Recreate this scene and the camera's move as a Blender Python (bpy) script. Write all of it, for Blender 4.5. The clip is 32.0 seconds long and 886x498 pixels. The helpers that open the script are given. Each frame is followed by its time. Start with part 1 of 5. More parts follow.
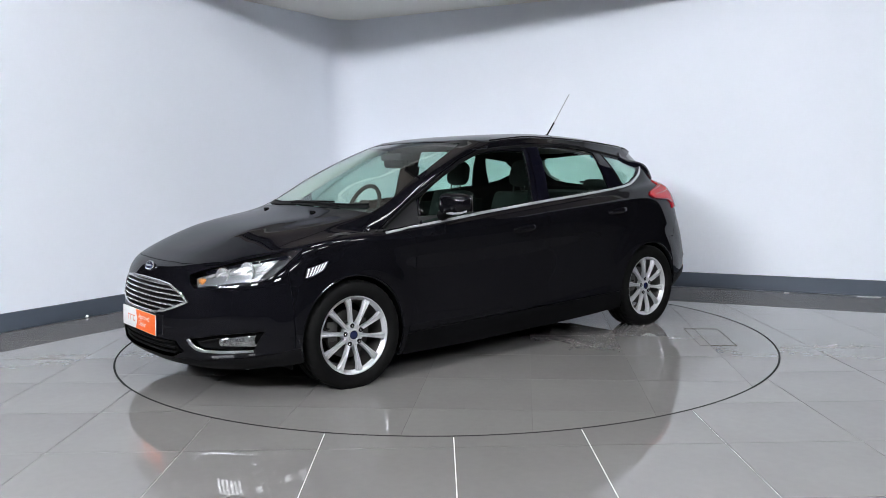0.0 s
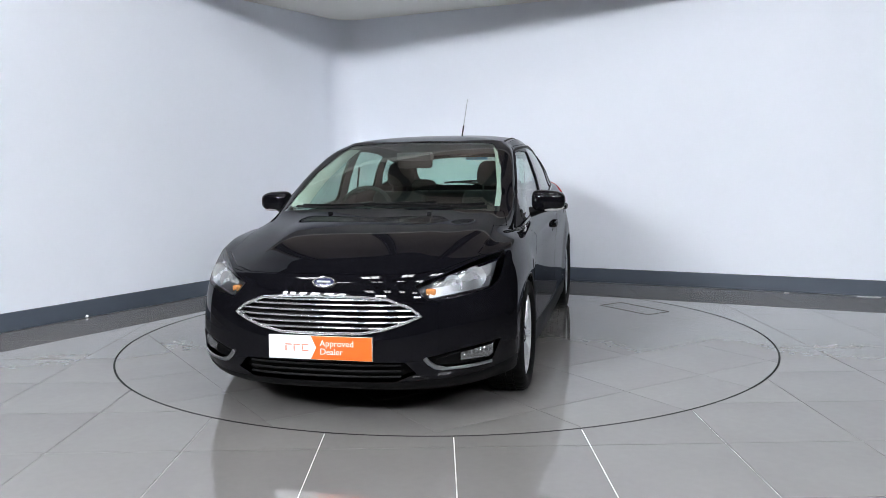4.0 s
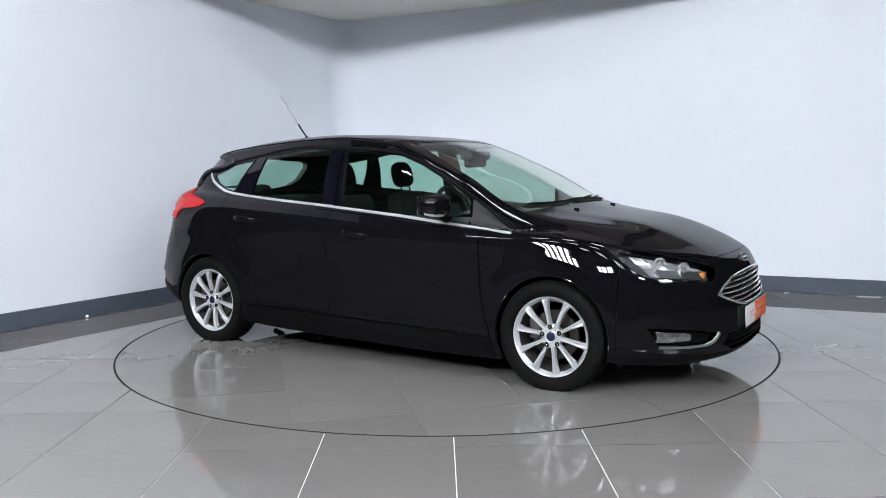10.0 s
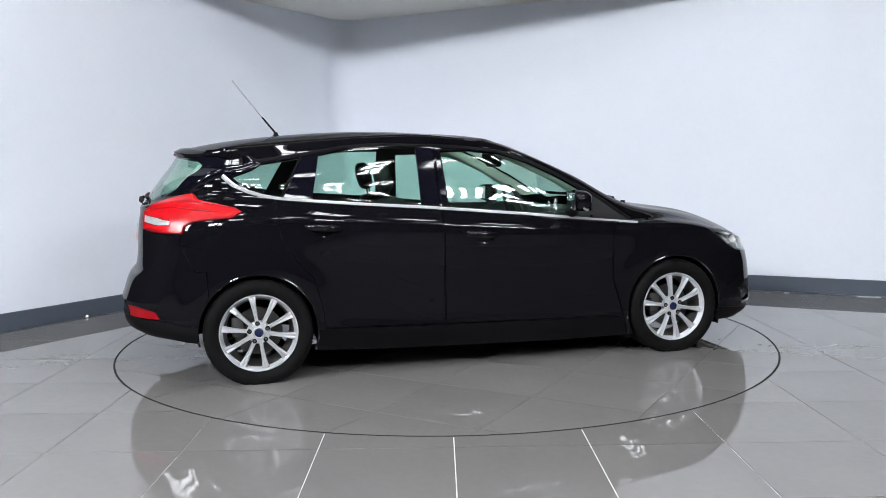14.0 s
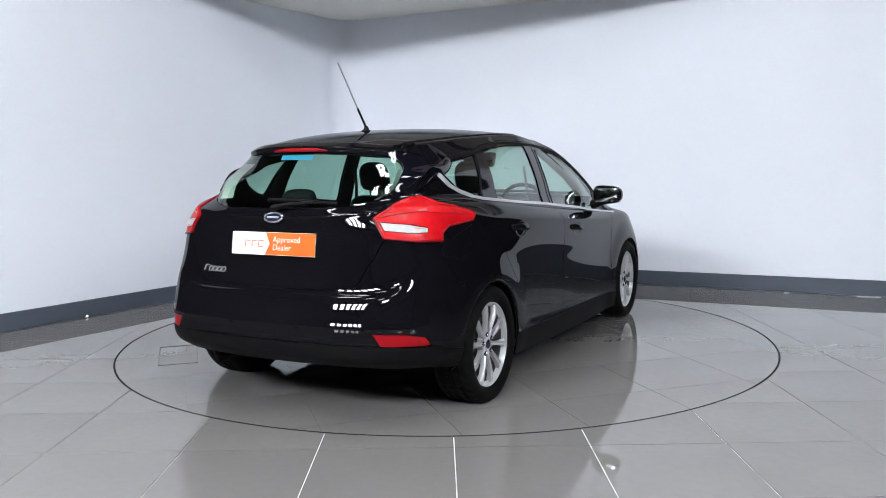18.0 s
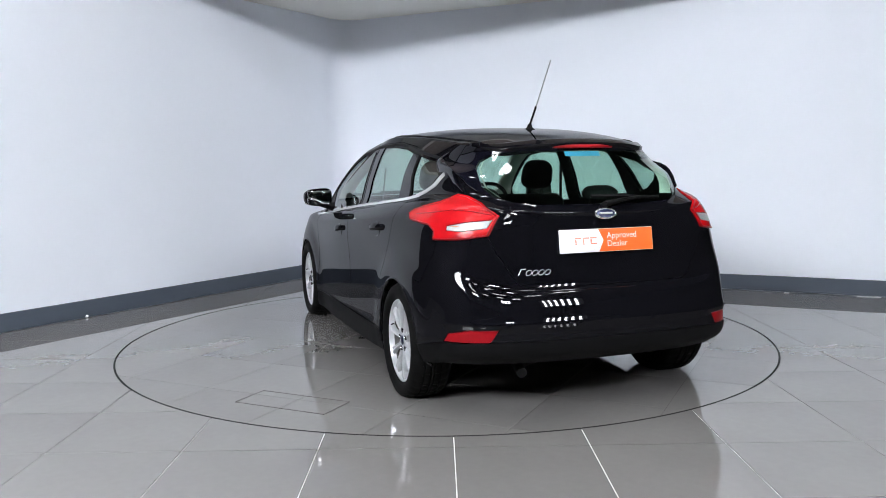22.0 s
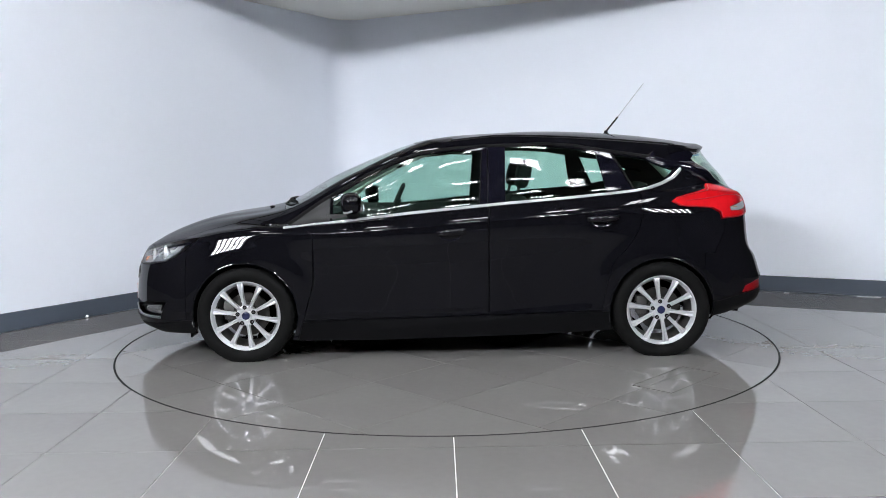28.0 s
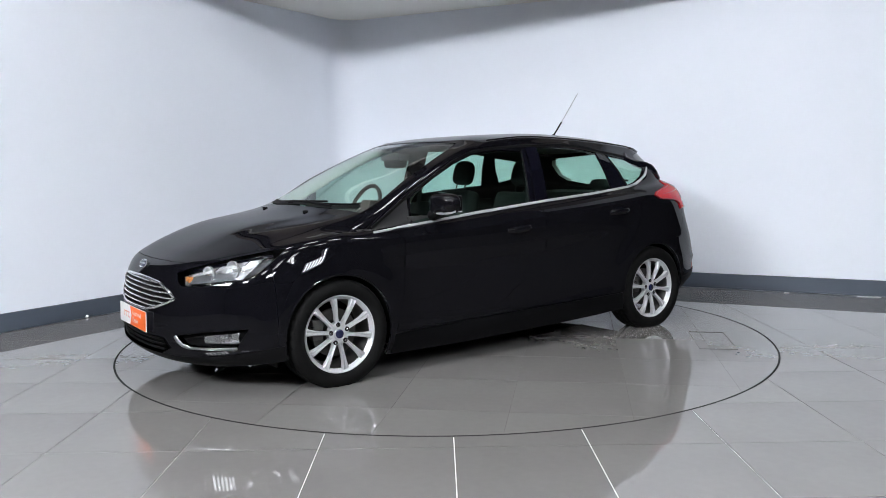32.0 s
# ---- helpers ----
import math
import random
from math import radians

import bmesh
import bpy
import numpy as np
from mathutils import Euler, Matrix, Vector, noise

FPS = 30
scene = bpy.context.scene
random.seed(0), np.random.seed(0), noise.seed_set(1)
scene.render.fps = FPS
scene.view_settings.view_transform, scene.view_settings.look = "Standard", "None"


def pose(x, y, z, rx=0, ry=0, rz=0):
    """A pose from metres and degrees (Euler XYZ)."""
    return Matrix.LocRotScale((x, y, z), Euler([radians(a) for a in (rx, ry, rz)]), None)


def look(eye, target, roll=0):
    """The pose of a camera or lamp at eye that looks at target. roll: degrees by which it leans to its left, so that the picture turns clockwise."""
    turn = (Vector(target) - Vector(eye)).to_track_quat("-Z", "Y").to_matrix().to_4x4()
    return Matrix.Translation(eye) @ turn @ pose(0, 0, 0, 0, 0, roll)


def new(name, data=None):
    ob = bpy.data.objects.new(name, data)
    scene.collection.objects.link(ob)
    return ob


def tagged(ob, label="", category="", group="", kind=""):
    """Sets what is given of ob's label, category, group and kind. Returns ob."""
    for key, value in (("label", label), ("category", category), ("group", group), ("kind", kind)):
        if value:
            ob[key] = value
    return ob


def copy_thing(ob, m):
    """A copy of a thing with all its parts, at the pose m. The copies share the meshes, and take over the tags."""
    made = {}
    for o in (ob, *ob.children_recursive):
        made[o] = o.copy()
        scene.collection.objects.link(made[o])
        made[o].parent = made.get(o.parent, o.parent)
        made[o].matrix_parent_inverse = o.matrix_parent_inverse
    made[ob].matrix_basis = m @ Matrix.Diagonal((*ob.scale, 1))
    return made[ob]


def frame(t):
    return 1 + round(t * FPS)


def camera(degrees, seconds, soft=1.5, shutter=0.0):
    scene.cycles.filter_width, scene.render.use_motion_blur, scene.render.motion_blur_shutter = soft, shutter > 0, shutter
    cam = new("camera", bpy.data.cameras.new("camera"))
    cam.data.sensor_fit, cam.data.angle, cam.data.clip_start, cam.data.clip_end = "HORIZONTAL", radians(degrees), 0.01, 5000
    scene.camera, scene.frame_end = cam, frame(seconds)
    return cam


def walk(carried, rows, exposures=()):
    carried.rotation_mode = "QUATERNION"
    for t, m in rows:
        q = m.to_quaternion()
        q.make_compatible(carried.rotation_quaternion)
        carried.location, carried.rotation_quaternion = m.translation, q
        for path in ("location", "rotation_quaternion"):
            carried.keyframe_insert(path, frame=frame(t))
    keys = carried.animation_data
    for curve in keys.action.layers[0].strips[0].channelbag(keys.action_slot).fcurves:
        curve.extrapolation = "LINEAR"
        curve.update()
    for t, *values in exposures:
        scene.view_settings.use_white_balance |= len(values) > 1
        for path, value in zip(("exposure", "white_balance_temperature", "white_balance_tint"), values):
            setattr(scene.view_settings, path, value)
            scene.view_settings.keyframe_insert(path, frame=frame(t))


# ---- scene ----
cam = camera(56.45, 32.0, soft=0.85)
EYE = (0.0, -5.93, 1.2457)
VIEW = look(EYE, (-0.0147, 0.0, 0.6282), -0.787)
walk(cam, [(0.0, VIEW), (32.0, VIEW)])

# ---- light ----
world = bpy.data.worlds.new("hall_air")
world.use_nodes = True
world.node_tree.nodes["Background"].inputs[0].default_value = (0.55, 0.6, 0.68, 1)
world.node_tree.nodes["Background"].inputs[1].default_value = 0.02
scene.world = world
scene.view_settings.exposure = 0.0
PANEL_GLOW = 124.0


# ---- helpers of the scene ----
def link(name, mesh, parent=None, label=""):
    ob = new(name, mesh)
    if parent is not None:
        ob.parent = parent
    if label:
        ob["label"] = label
    return ob


def part(name, bm, material, parent=None, label="", smooth=True):
    me = bpy.data.meshes.new(name)
    bm.to_mesh(me)
    bm.free()
    me.materials.append(material)
    for p in me.polygons:
        p.use_smooth = smooth
    if smooth:
        me.set_sharp_from_angle(angle=radians(38))
    return link(name, me, parent, label)


def thing(name, label, category, m=None, group="", kind=""):
    ob = new(name)
    ob.empty_display_size = 0.1
    if m is not None:
        ob.matrix_world = m
    return tagged(ob, label, category, group, kind)


def box(size, at=(0, 0, 0), bevel=0.0, seg=2, turn=None):
    bm = bmesh.new()
    bmesh.ops.create_cube(bm, size=1)
    bmesh.ops.scale(bm, vec=size, verts=bm.verts)
    if bevel:
        bmesh.ops.bevel(bm, geom=bm.edges[:], offset=bevel, segments=seg, profile=0.6, affect="EDGES")
    if turn is not None:
        bmesh.ops.transform(bm, matrix=turn, verts=bm.verts)
    bmesh.ops.translate(bm, vec=at, verts=bm.verts)
    return bm


def join(*bms):
    out = bmesh.new()
    for b in bms:
        me = bpy.data.meshes.new("tmp")
        b.to_mesh(me)
        b.free()
        out.from_mesh(me)
        bpy.data.meshes.remove(me)
    return out


def grid_bm(rings, closed_u=False, closed_v=False, cap=False):
    """Quads between rows of points."""
    bm = bmesh.new()
    vs = [[bm.verts.new(p) for p in r] for r in rings]
    n, k = len(vs), len(vs[0])
    for i in range(n if closed_v else n - 1):
        for j in range(k if closed_u else k - 1):
            a, b = vs[i], vs[(i + 1) % n]
            q = (a[j], a[(j + 1) % k], b[(j + 1) % k], b[j])
            bm.faces.new(q)
    if cap:
        bm.faces.new(vs[0][::-1])
        bm.faces.new(vs[-1])
    return bm


def tube(points, radius, sides=8, closed=False, flat=1.0, up=(0, 0, 1)):
    """A bar swept along points; radius may be a list; flat squeezes it across 'up'."""
    pts = [Vector(p) for p in points]
    rings = []
    n = len(pts)
    for i, p in enumerate(pts):
        a = pts[(i - 1) % n] if closed or i else p
        b = pts[(i + 1) % n] if closed or i < n - 1 else p
        d = (b - a).normalized()
        s = d.cross(Vector(up))
        s = s.normalized() if s.length > 1e-5 else d.orthogonal().normalized()
        t = s.cross(d)
        r = radius[i] if isinstance(radius, (list, tuple)) else radius
        rings.append([p + (s * math.cos(2 * math.pi * k / sides) * flat + t * math.sin(2 * math.pi * k / sides)) * r for k in range(sides)])
    bm = grid_bm(rings, closed_u=True, closed_v=closed, cap=not closed)
    bmesh.ops.recalc_face_normals(bm, faces=bm.faces)
    return bm


def lathe(profile, sides=48, axis="y"):
    """Turn (radius, along) pairs about the axis."""
    rings = []
    for r, a in profile:
        ring = []
        for k in range(sides):
            c, s = math.cos(2 * math.pi * k / sides) * r, math.sin(2 * math.pi * k / sides) * r
            ring.append((c, a, s) if axis == "y" else (c, s, a))
        rings.append(ring)
    bm = grid_bm(rings, closed_u=True)
    bmesh.ops.remove_doubles(bm, verts=bm.verts, dist=1e-5)
    bmesh.ops.recalc_face_normals(bm, faces=bm.faces)
    return bm


def slab(outline, z0, z1, bevel=0.0):
    """An upright prism over a plan outline."""
    bm = bmesh.new()
    lo = [bm.verts.new((x, y, z0)) for x, y in outline]
    hi = [bm.verts.new((x, y, z1)) for x, y in outline]
    n = len(outline)
    bm.faces.new(lo[::-1])
    top = bm.faces.new(hi)
    for i in range(n):
        bm.faces.new((lo[i], lo[(i + 1) % n], hi[(i + 1) % n], hi[i]))
    bmesh.ops.recalc_face_normals(bm, faces=bm.faces)
    if bevel:
        bmesh.ops.bevel(bm, geom=top.edges[:], offset=bevel, segments=1, affect="EDGES")
    return bm


# ---- materials ----
def material(name, colour, rough=0.5, metal=0.0, coat=0.0, spec=0.5, vary=0.0, scale=6.0, fine=0.0, fine_scale=300.0,
             bump=0.0, bump_scale=200.0, rough_vary=0.0, pieces=0.0, ior=1.5, coat_rough=0.03):
    """A principled surface with slow stains, fine grain, uneven gloss and relief."""
    mat = bpy.data.materials.new(name)
    mat.use_nodes = True
    nt = mat.node_tree
    b = nt.nodes["Principled BSDF"]
    b.inputs["Base Color"].default_value = (*colour, 1)
    b.inputs["Roughness"].default_value = rough
    b.inputs["Metallic"].default_value = metal
    b.inputs["Coat Weight"].default_value = coat
    b.inputs["Coat Roughness"].default_value = coat_rough
    b.inputs["Specular IOR Level"].default_value = spec
    b.inputs["IOR"].default_value = ior
    tex = nt.nodes.new("ShaderNodeTexCoord")

    def noise_of(s, detail=4.0):
        n = nt.nodes.new("ShaderNodeTexNoise")
        n.inputs["Scale"].default_value, n.inputs["Detail"].default_value = s, detail
        nt.links.new(tex.outputs["Object"], n.inputs["Vector"])
        return n.outputs["Fac"]

    def maths(op, a, b_):
        m = nt.nodes.new("ShaderNodeMath")
        m.operation = op
        for i, q in enumerate((a, b_)):
            if isinstance(q, (int, float)):
                m.inputs[i].default_value = q
            else:
                nt.links.new(q, m.inputs[i])
        return m.outputs[0]

    value = None
    for amount, s in ((vary, scale), (fine, fine_scale)):
        if amount:
            q = maths("MULTIPLY", maths("SUBTRACT", noise_of(s), 0.5), 2 * amount)
            value = q if value is None else maths("ADD", value, q)
    if pieces:
        info = nt.nodes.new("ShaderNodeObjectInfo")
        q = maths("MULTIPLY", maths("SUBTRACT", info.outputs["Random"], 0.5), 2 * pieces)
        value = q if value is None else maths("ADD", value, q)
    if value is not None:
        mix = nt.nodes.new("ShaderNodeVectorMath")
        mix.operation = "SCALE"
        mix.inputs[0].default_value = colour
        nt.links.new(maths("ADD", value, 1.0), mix.inputs["Scale"])
        nt.links.new(mix.outputs[0], b.inputs["Base Color"])
    if rough_vary:
        nt.links.new(maths("ADD", maths("MULTIPLY", maths("SUBTRACT", noise_of(scale * 1.7), 0.5), 2 * rough_vary), rough), b.inputs["Roughness"])
    if bump:
        bn = nt.nodes.new("ShaderNodeBump")
        bn.inputs["Strength"].default_value = bump
        bn.inputs["Distance"].default_value = 0.002
        nt.links.new(noise_of(bump_scale), bn.inputs["Height"])
        nt.links.new(bn.outputs[0], b.inputs["Normal"])
    return mat


def glass(name, tint, mirror=0.08):
    """A thin pane: it tints what is behind it and mirrors more at a slant."""
    mat = bpy.data.materials.new(name)
    mat.use_nodes = True
    nt = mat.node_tree
    nt.nodes.remove(nt.nodes["Principled BSDF"])
    t, g, m, f = (nt.nodes.new("ShaderNode" + k) for k in ("BsdfTransparent", "BsdfGlossy", "MixShader", "LayerWeight"))
    p, q = nt.nodes.new("ShaderNodeMath"), nt.nodes.new("ShaderNodeMath")
    t.inputs[0].default_value = (*tint, 1)
    g.inputs["Roughness"].default_value = 0.0
    f.inputs[0].default_value = 0.5
    p.operation, q.operation = "POWER", "MULTIPLY_ADD"
    p.inputs[1].default_value = 3.6
    q.inputs[1].default_value, q.inputs[2].default_value = 1 - mirror, mirror
    nt.links.new(f.outputs["Facing"], p.inputs[0])
    nt.links.new(p.outputs[0], q.inputs[0])
    nt.links.new(q.outputs[0], m.inputs[0])
    nt.links.new(t.outputs[0], m.inputs[1])
    nt.links.new(g.outputs[0], m.inputs[2])
    nt.links.new(m.outputs[0], nt.nodes["Material Output"].inputs[0])
    return mat


def glowing(name, colour, strength):
    mat = bpy.data.materials.new(name)
    mat.use_nodes = True
    b = mat.node_tree.nodes["Principled BSDF"]
    b.inputs["Base Color"].default_value = (*colour, 1)
    b.inputs["Emission Color"].default_value = (*colour, 1)
    b.inputs["Emission Strength"].default_value = strength
    return mat


WALL = material("white_wall_paint", (0.78, 0.815, 0.885), 0.75, vary=0.025, scale=1.1, fine=0.01, fine_scale=40, bump=0.05, bump_scale=90)
SOFFIT = material("cream_soffit_paint", (0.74, 0.73, 0.68), 0.8, vary=0.02, scale=2)
SKIRT = material("blue_grey_skirting", (0.072, 0.088, 0.114), 0.45, vary=0.08, scale=5, rough_vary=0.05)
TILE = material("grey_porcelain_tile", (0.172, 0.165, 0.160), 0.012, spec=0.58, vary=0.12, scale=1.4, fine=0.05, fine_scale=22, pieces=0.05)
GROUT = material("pale_grout", (0.80, 0.79, 0.76), 0.85, vary=0.15, scale=3)


def darken_joints(mat, far_colour):
    """Blends the joints to a darker colour towards the far left of the room."""
    nt = mat.node_tree
    b = nt.nodes["Principled BSDF"]
    clean = b.inputs["Base Color"].links[0].from_socket
    pos, dot, nz, add, mix = (nt.nodes.new("ShaderNode" + k) for k in ("NewGeometry", "VectorMath", "TexNoise", "Math", "Mix"))
    dot.operation = "DOT_PRODUCT"
    dot.inputs[1].default_value = (0.35, -1.0, 0.0)
    nz.inputs["Scale"].default_value = 1.3
    nt.links.new(pos.outputs["Position"], dot.inputs[0])
    nt.links.new(dot.outputs["Value"], add.inputs[0])
    nt.links.new(nz.outputs["Fac"], add.inputs[1])
    span = nt.nodes.new("ShaderNodeMapRange")
    span.inputs["From Min"].default_value, span.inputs["From Max"].default_value = 1.9, 2.6
    nt.links.new(add.outputs[0], span.inputs["Value"])
    mix.data_type = "RGBA"
    nt.links.new(span.outputs[0], mix.inputs[0])
    mix.inputs[6].default_value = (*far_colour, 1)
    nt.links.new(clean, mix.inputs[7])
    nt.links.new(mix.outputs[2], b.inputs["Base Color"])


darken_joints(GROUT, (0.085, 0.08, 0.076))
GROUT_DARK = material("dirty_grout", (0.07, 0.065, 0.06), 0.8, vary=0.3, scale=5)
MATT_BLACK = material("matt_black", (0.006, 0.006, 0.006), 0.8, spec=0.05, vary=0.3, scale=8)
HALL = material("dark_hall_cladding", (0.02, 0.018, 0.017), 0.85, vary=0.2, scale=1.5)
REFLECT_BOARD = material("brown_grey_bulkhead", (0.27, 0.225, 0.20), 0.8, vary=0.25, scale=1.2)
HALL_FLOOR = material("plain_hall_floor", (0.2, 0.195, 0.19), 0.12, vary=0.1, scale=2)
PAINT = material("black_metallic_paint", (0.004, 0.004, 0.0055), 0.3, coat=0.6, spec=0.0, coat_rough=0.01, fine=0.25, fine_scale=900)
TRIM = material("black_textured_plastic", (0.0045, 0.0045, 0.005), 0.55, spec=0.10, vary=0.1, scale=20, bump=0.15, bump_scale=900)
GLOSS = material("gloss_black_trim", (0.004, 0.004, 0.008), 0.06, vary=0.1, scale=9)
LINER = material("dark_cabin_trim", (0.015, 0.015, 0.016), 0.7, vary=0.15, scale=12, bump=0.1, bump_scale=500)
ROOFLINE = material("pale_headlining", (0.30, 0.28, 0.26), 0.9, vary=0.05, scale=9)
CLOTH = material("charcoal_seat_cloth", (0.02, 0.02, 0.021), 0.9, vary=0.2, scale=15, bump=0.3, bump_scale=700)
RUBBER = material("tyre_rubber", (0.0055, 0.0055, 0.0055), 0.7, spec=0.07, vary=0.3, scale=14, bump=0.1, bump_scale=250)
ALLOY = material("silver_alloy", (0.54, 0.55, 0.57), 0.3, metal=0.45, vary=0.03, scale=30)
ALLOY_DARK = material("dark_alloy", (0.10, 0.098, 0.095), 0.5, metal=0.7, vary=0.2, scale=20)
CHROME = material("chrome", (0.82, 0.83, 0.85), 0.09, metal=1.0)
BRIGHT = material("bright_plated_plastic", (0.78, 0.79, 0.81), 0.2, metal=0.55, vary=0.04, scale=40)
CHROME_SOFT = material("plated_grille_chrome", (0.82, 0.83, 0.85), 0.15, metal=0.8, vary=0.04, scale=40)
SILL = material("satin_black_sill", (0.004, 0.004, 0.0045), 0.45, spec=0.04, vary=0.1, scale=12)
TRAY = material("grey_lamp_housing", (0.13, 0.133, 0.14), 0.3, metal=0.35, vary=0.1, scale=20)
SAIL = material("satin_black_corner", (0.010, 0.010, 0.011), 0.5, spec=0.3, vary=0.1, scale=20)
PILLAR = material("pale_pillar_trim", (0.74, 0.73, 0.68), 0.7, vary=0.04, scale=14)
SATIN = material("satin_chrome", (0.55, 0.57, 0.6), 0.28, metal=1.0)
IRON = material("brake_iron", (0.045, 0.042, 0.04), 0.5, metal=0.4, vary=0.3, scale=30)
UNDER = material("underbody", (0.006, 0.006, 0.006), 0.9, spec=0.05, vary=0.3, scale=6)
RED = material("red_lamp_lens", (0.47, 0.006, 0.010), 0.22, spec=0.3, vary=0.3, scale=18, bump=0.2, bump_scale=160)
RED_DEEP = material("deep_red_lens", (0.24, 0.004, 0.008), 0.3, spec=0.2, vary=0.1, scale=40)
CLEAR = material("milky_clear_lens", (0.40, 0.40, 0.41), 0.34, metal=0.15, bump=0.5, bump_scale=140, vary=0.25, scale=45)
FOG = material("fog_lamp_lens", (0.5, 0.51, 0.52), 0.12, metal=0.75, vary=0.3, scale=90)
AMBER = material("amber_lens", (0.60, 0.24, 0.07), 0.25, coat=0.2)
BLUE = material("blue_enamel", (0.010, 0.014, 0.055), 0.25, coat=0.3)
WHITE = material("white_card", (0.78, 0.78, 0.8), 0.35, vary=0.03, scale=12)
ORANGE = material("orange_card", (0.86, 0.13, 0.012), 0.35, vary=0.03, scale=12)
ORANGE_INK = material("pale_red_ink", (0.75, 0.22, 0.14), 0.4)
STICKER = material("pale_blue_sticker", (0.09, 0.42, 0.78), 0.5, vary=0.05, scale=30)
GLASS = glass("green_tinted_glass", (0.62, 0.82, 0.73))
SCREEN = glass("green_windscreen_glass", (0.70, 0.86, 0.79))
LENS = glass("lamp_cover_glass", (0.93, 0.94, 0.95), 0.025)
REFLECTOR = material("lamp_reflector", (0.68, 0.69, 0.70), 0.2, metal=0.65, vary=0.05, scale=40)
PANEL = glowing("daylight_panel", (0.915, 0.945, 1.0), PANEL_GLOW)
PANEL_SOFT = glowing("dimmer_daylight_panel", (0.95, 0.97, 1.0), 36.0)
FRAME_WHITE = material("white_lamp_frame", (0.6, 0.6, 0.6), 0.5, vary=0.03, scale=8)

# ---- the hall ----
CORNER, LEFT_END, RIGHT_END = Vector((-1.134, 3.822)), Vector((-3.44, 0.214)), Vector((4.02, 1.327))
BACK_Y, HIGH, SOFFIT_Z, SOFFIT_Y = -15.0, 5.6, 2.885, 1.45
U1, U2 = (LEFT_END - CORNER).normalized(), (RIGHT_END - CORNER).normalized()


def wall_line(off=0.0, r=0.30):
    """The two visible walls in plan with their rounded corner, moved inwards by off."""
    n1, n2 = Vector((-U1.y, U1.x)), Vector((U2.y, -U2.x))
    n1 = n1 if n1.dot(-CORNER) > 0 else -n1
    n2 = n2 if n2.dot(-CORNER) > 0 else -n2
    a, b, c = CORNER + U1 * r, CORNER + U2 * r, CORNER
    arc = [a * (1 - t) ** 2 + c * 2 * t * (1 - t) + b * t * t for t in [k / 10 for k in range(11)]]
    pts = [LEFT_END] + arc + [RIGHT_END]
    out = []
    for i, p in enumerate(pts):
        d = (pts[min(i + 1, len(pts) - 1)] - pts[max(i - 1, 0)]).normalized()
        n = Vector((d.y, -d.x))
        out.append(p + n * off)
    return out


def strip(off0, off1, z0, z1, bevel=0.0):
    inner, outer = wall_line(off0), wall_line(off1)
    rows = []
    for a, b in zip(inner, outer):
        rows.append([(b.x, b.y, z0), (a.x, a.y, z0), (a.x, a.y, z1 - bevel), (a.x * 0.5 + b.x * 0.5 if bevel else a.x, a.y * 0.5 + b.y * 0.5 if bevel else a.y, z1), (b.x, b.y, z1)])
    bm = grid_bm(rows, closed_u=True, cap=True)
    bmesh.ops.recalc_face_normals(bm, faces=bm.faces)
    return bm


tagged(part("wall_studio", strip(0.0, -0.2, -0.05, HIGH), WALL), "smooth white studio wall with a rounded corner", "wall", kind="structure")
tagged(part("baseboard", strip(0.016, 0.001, 0.004, 0.147, 0.004), SKIRT), "blue-grey skirting board along the white wall", "skirting", kind="structure")
# the lowered ceiling over the corner
line = [p for p in wall_line(0.001)]


def soffit_outline():
    out = []
    for a, b in zip(line, line[1:]):
        ins, inb = a.y >= SOFFIT_Y, b.y >= SOFFIT_Y
        if ins:
            out.append((a.x, a.y))
        if ins != inb:
            t = (SOFFIT_Y - a.y) / (b.y - a.y)
            q = a + (b - a) * t
            out.append((q.x, q.y))
    return out


tagged(part("ceiling_soffit", slab(soffit_outline(), SOFFIT_Z, 2.97), SOFFIT, smooth=False), "cream painted lowered ceiling over the corner", "ceiling", kind="structure")
# unseen board above the soffit, added so the bonnet mirrors brown-grey
tagged(part("wall_bulkhead", slab([(q[0], q[1]) for q in ((-2.55, SOFFIT_Y + 0.02), (3.5, SOFFIT_Y + 0.02), (3.2, SOFFIT_Y + 0.2), (-2.4, SOFFIT_Y + 0.2))], 2.975, HIGH - 0.02), REFLECT_BOARD, smooth=False), "brown-grey bulkhead above the lowered ceiling", "wall", kind="structure")
# posts out of view, added only for dark streaks in the bonnet's reflection
for px_ in (-2.3, -0.75, 0.9, 2.5):
    tagged(part("steel_post", join(box((0.03, 0.16, 2.6), (px_ - 0.07, 1.36, 4.28), 0.004), box((0.03, 0.16, 2.6), (px_ + 0.07, 1.36, 4.28), 0.004), box((0.14, 0.012, 2.6), (px_, 1.36, 4.28))), HALL, smooth=False), "dark steel roof post over the lowered ceiling's edge", "post", "roof posts")
HALL_X0, HALL_X1, HALL_Y1 = -8.0, 9.0, 6.0
HW, HD = HALL_X1 - HALL_X0 + 0.4, HALL_Y1 - BACK_Y + 0.4
HX, HY = (HALL_X0 + HALL_X1) / 2, (HALL_Y1 + BACK_Y) / 2
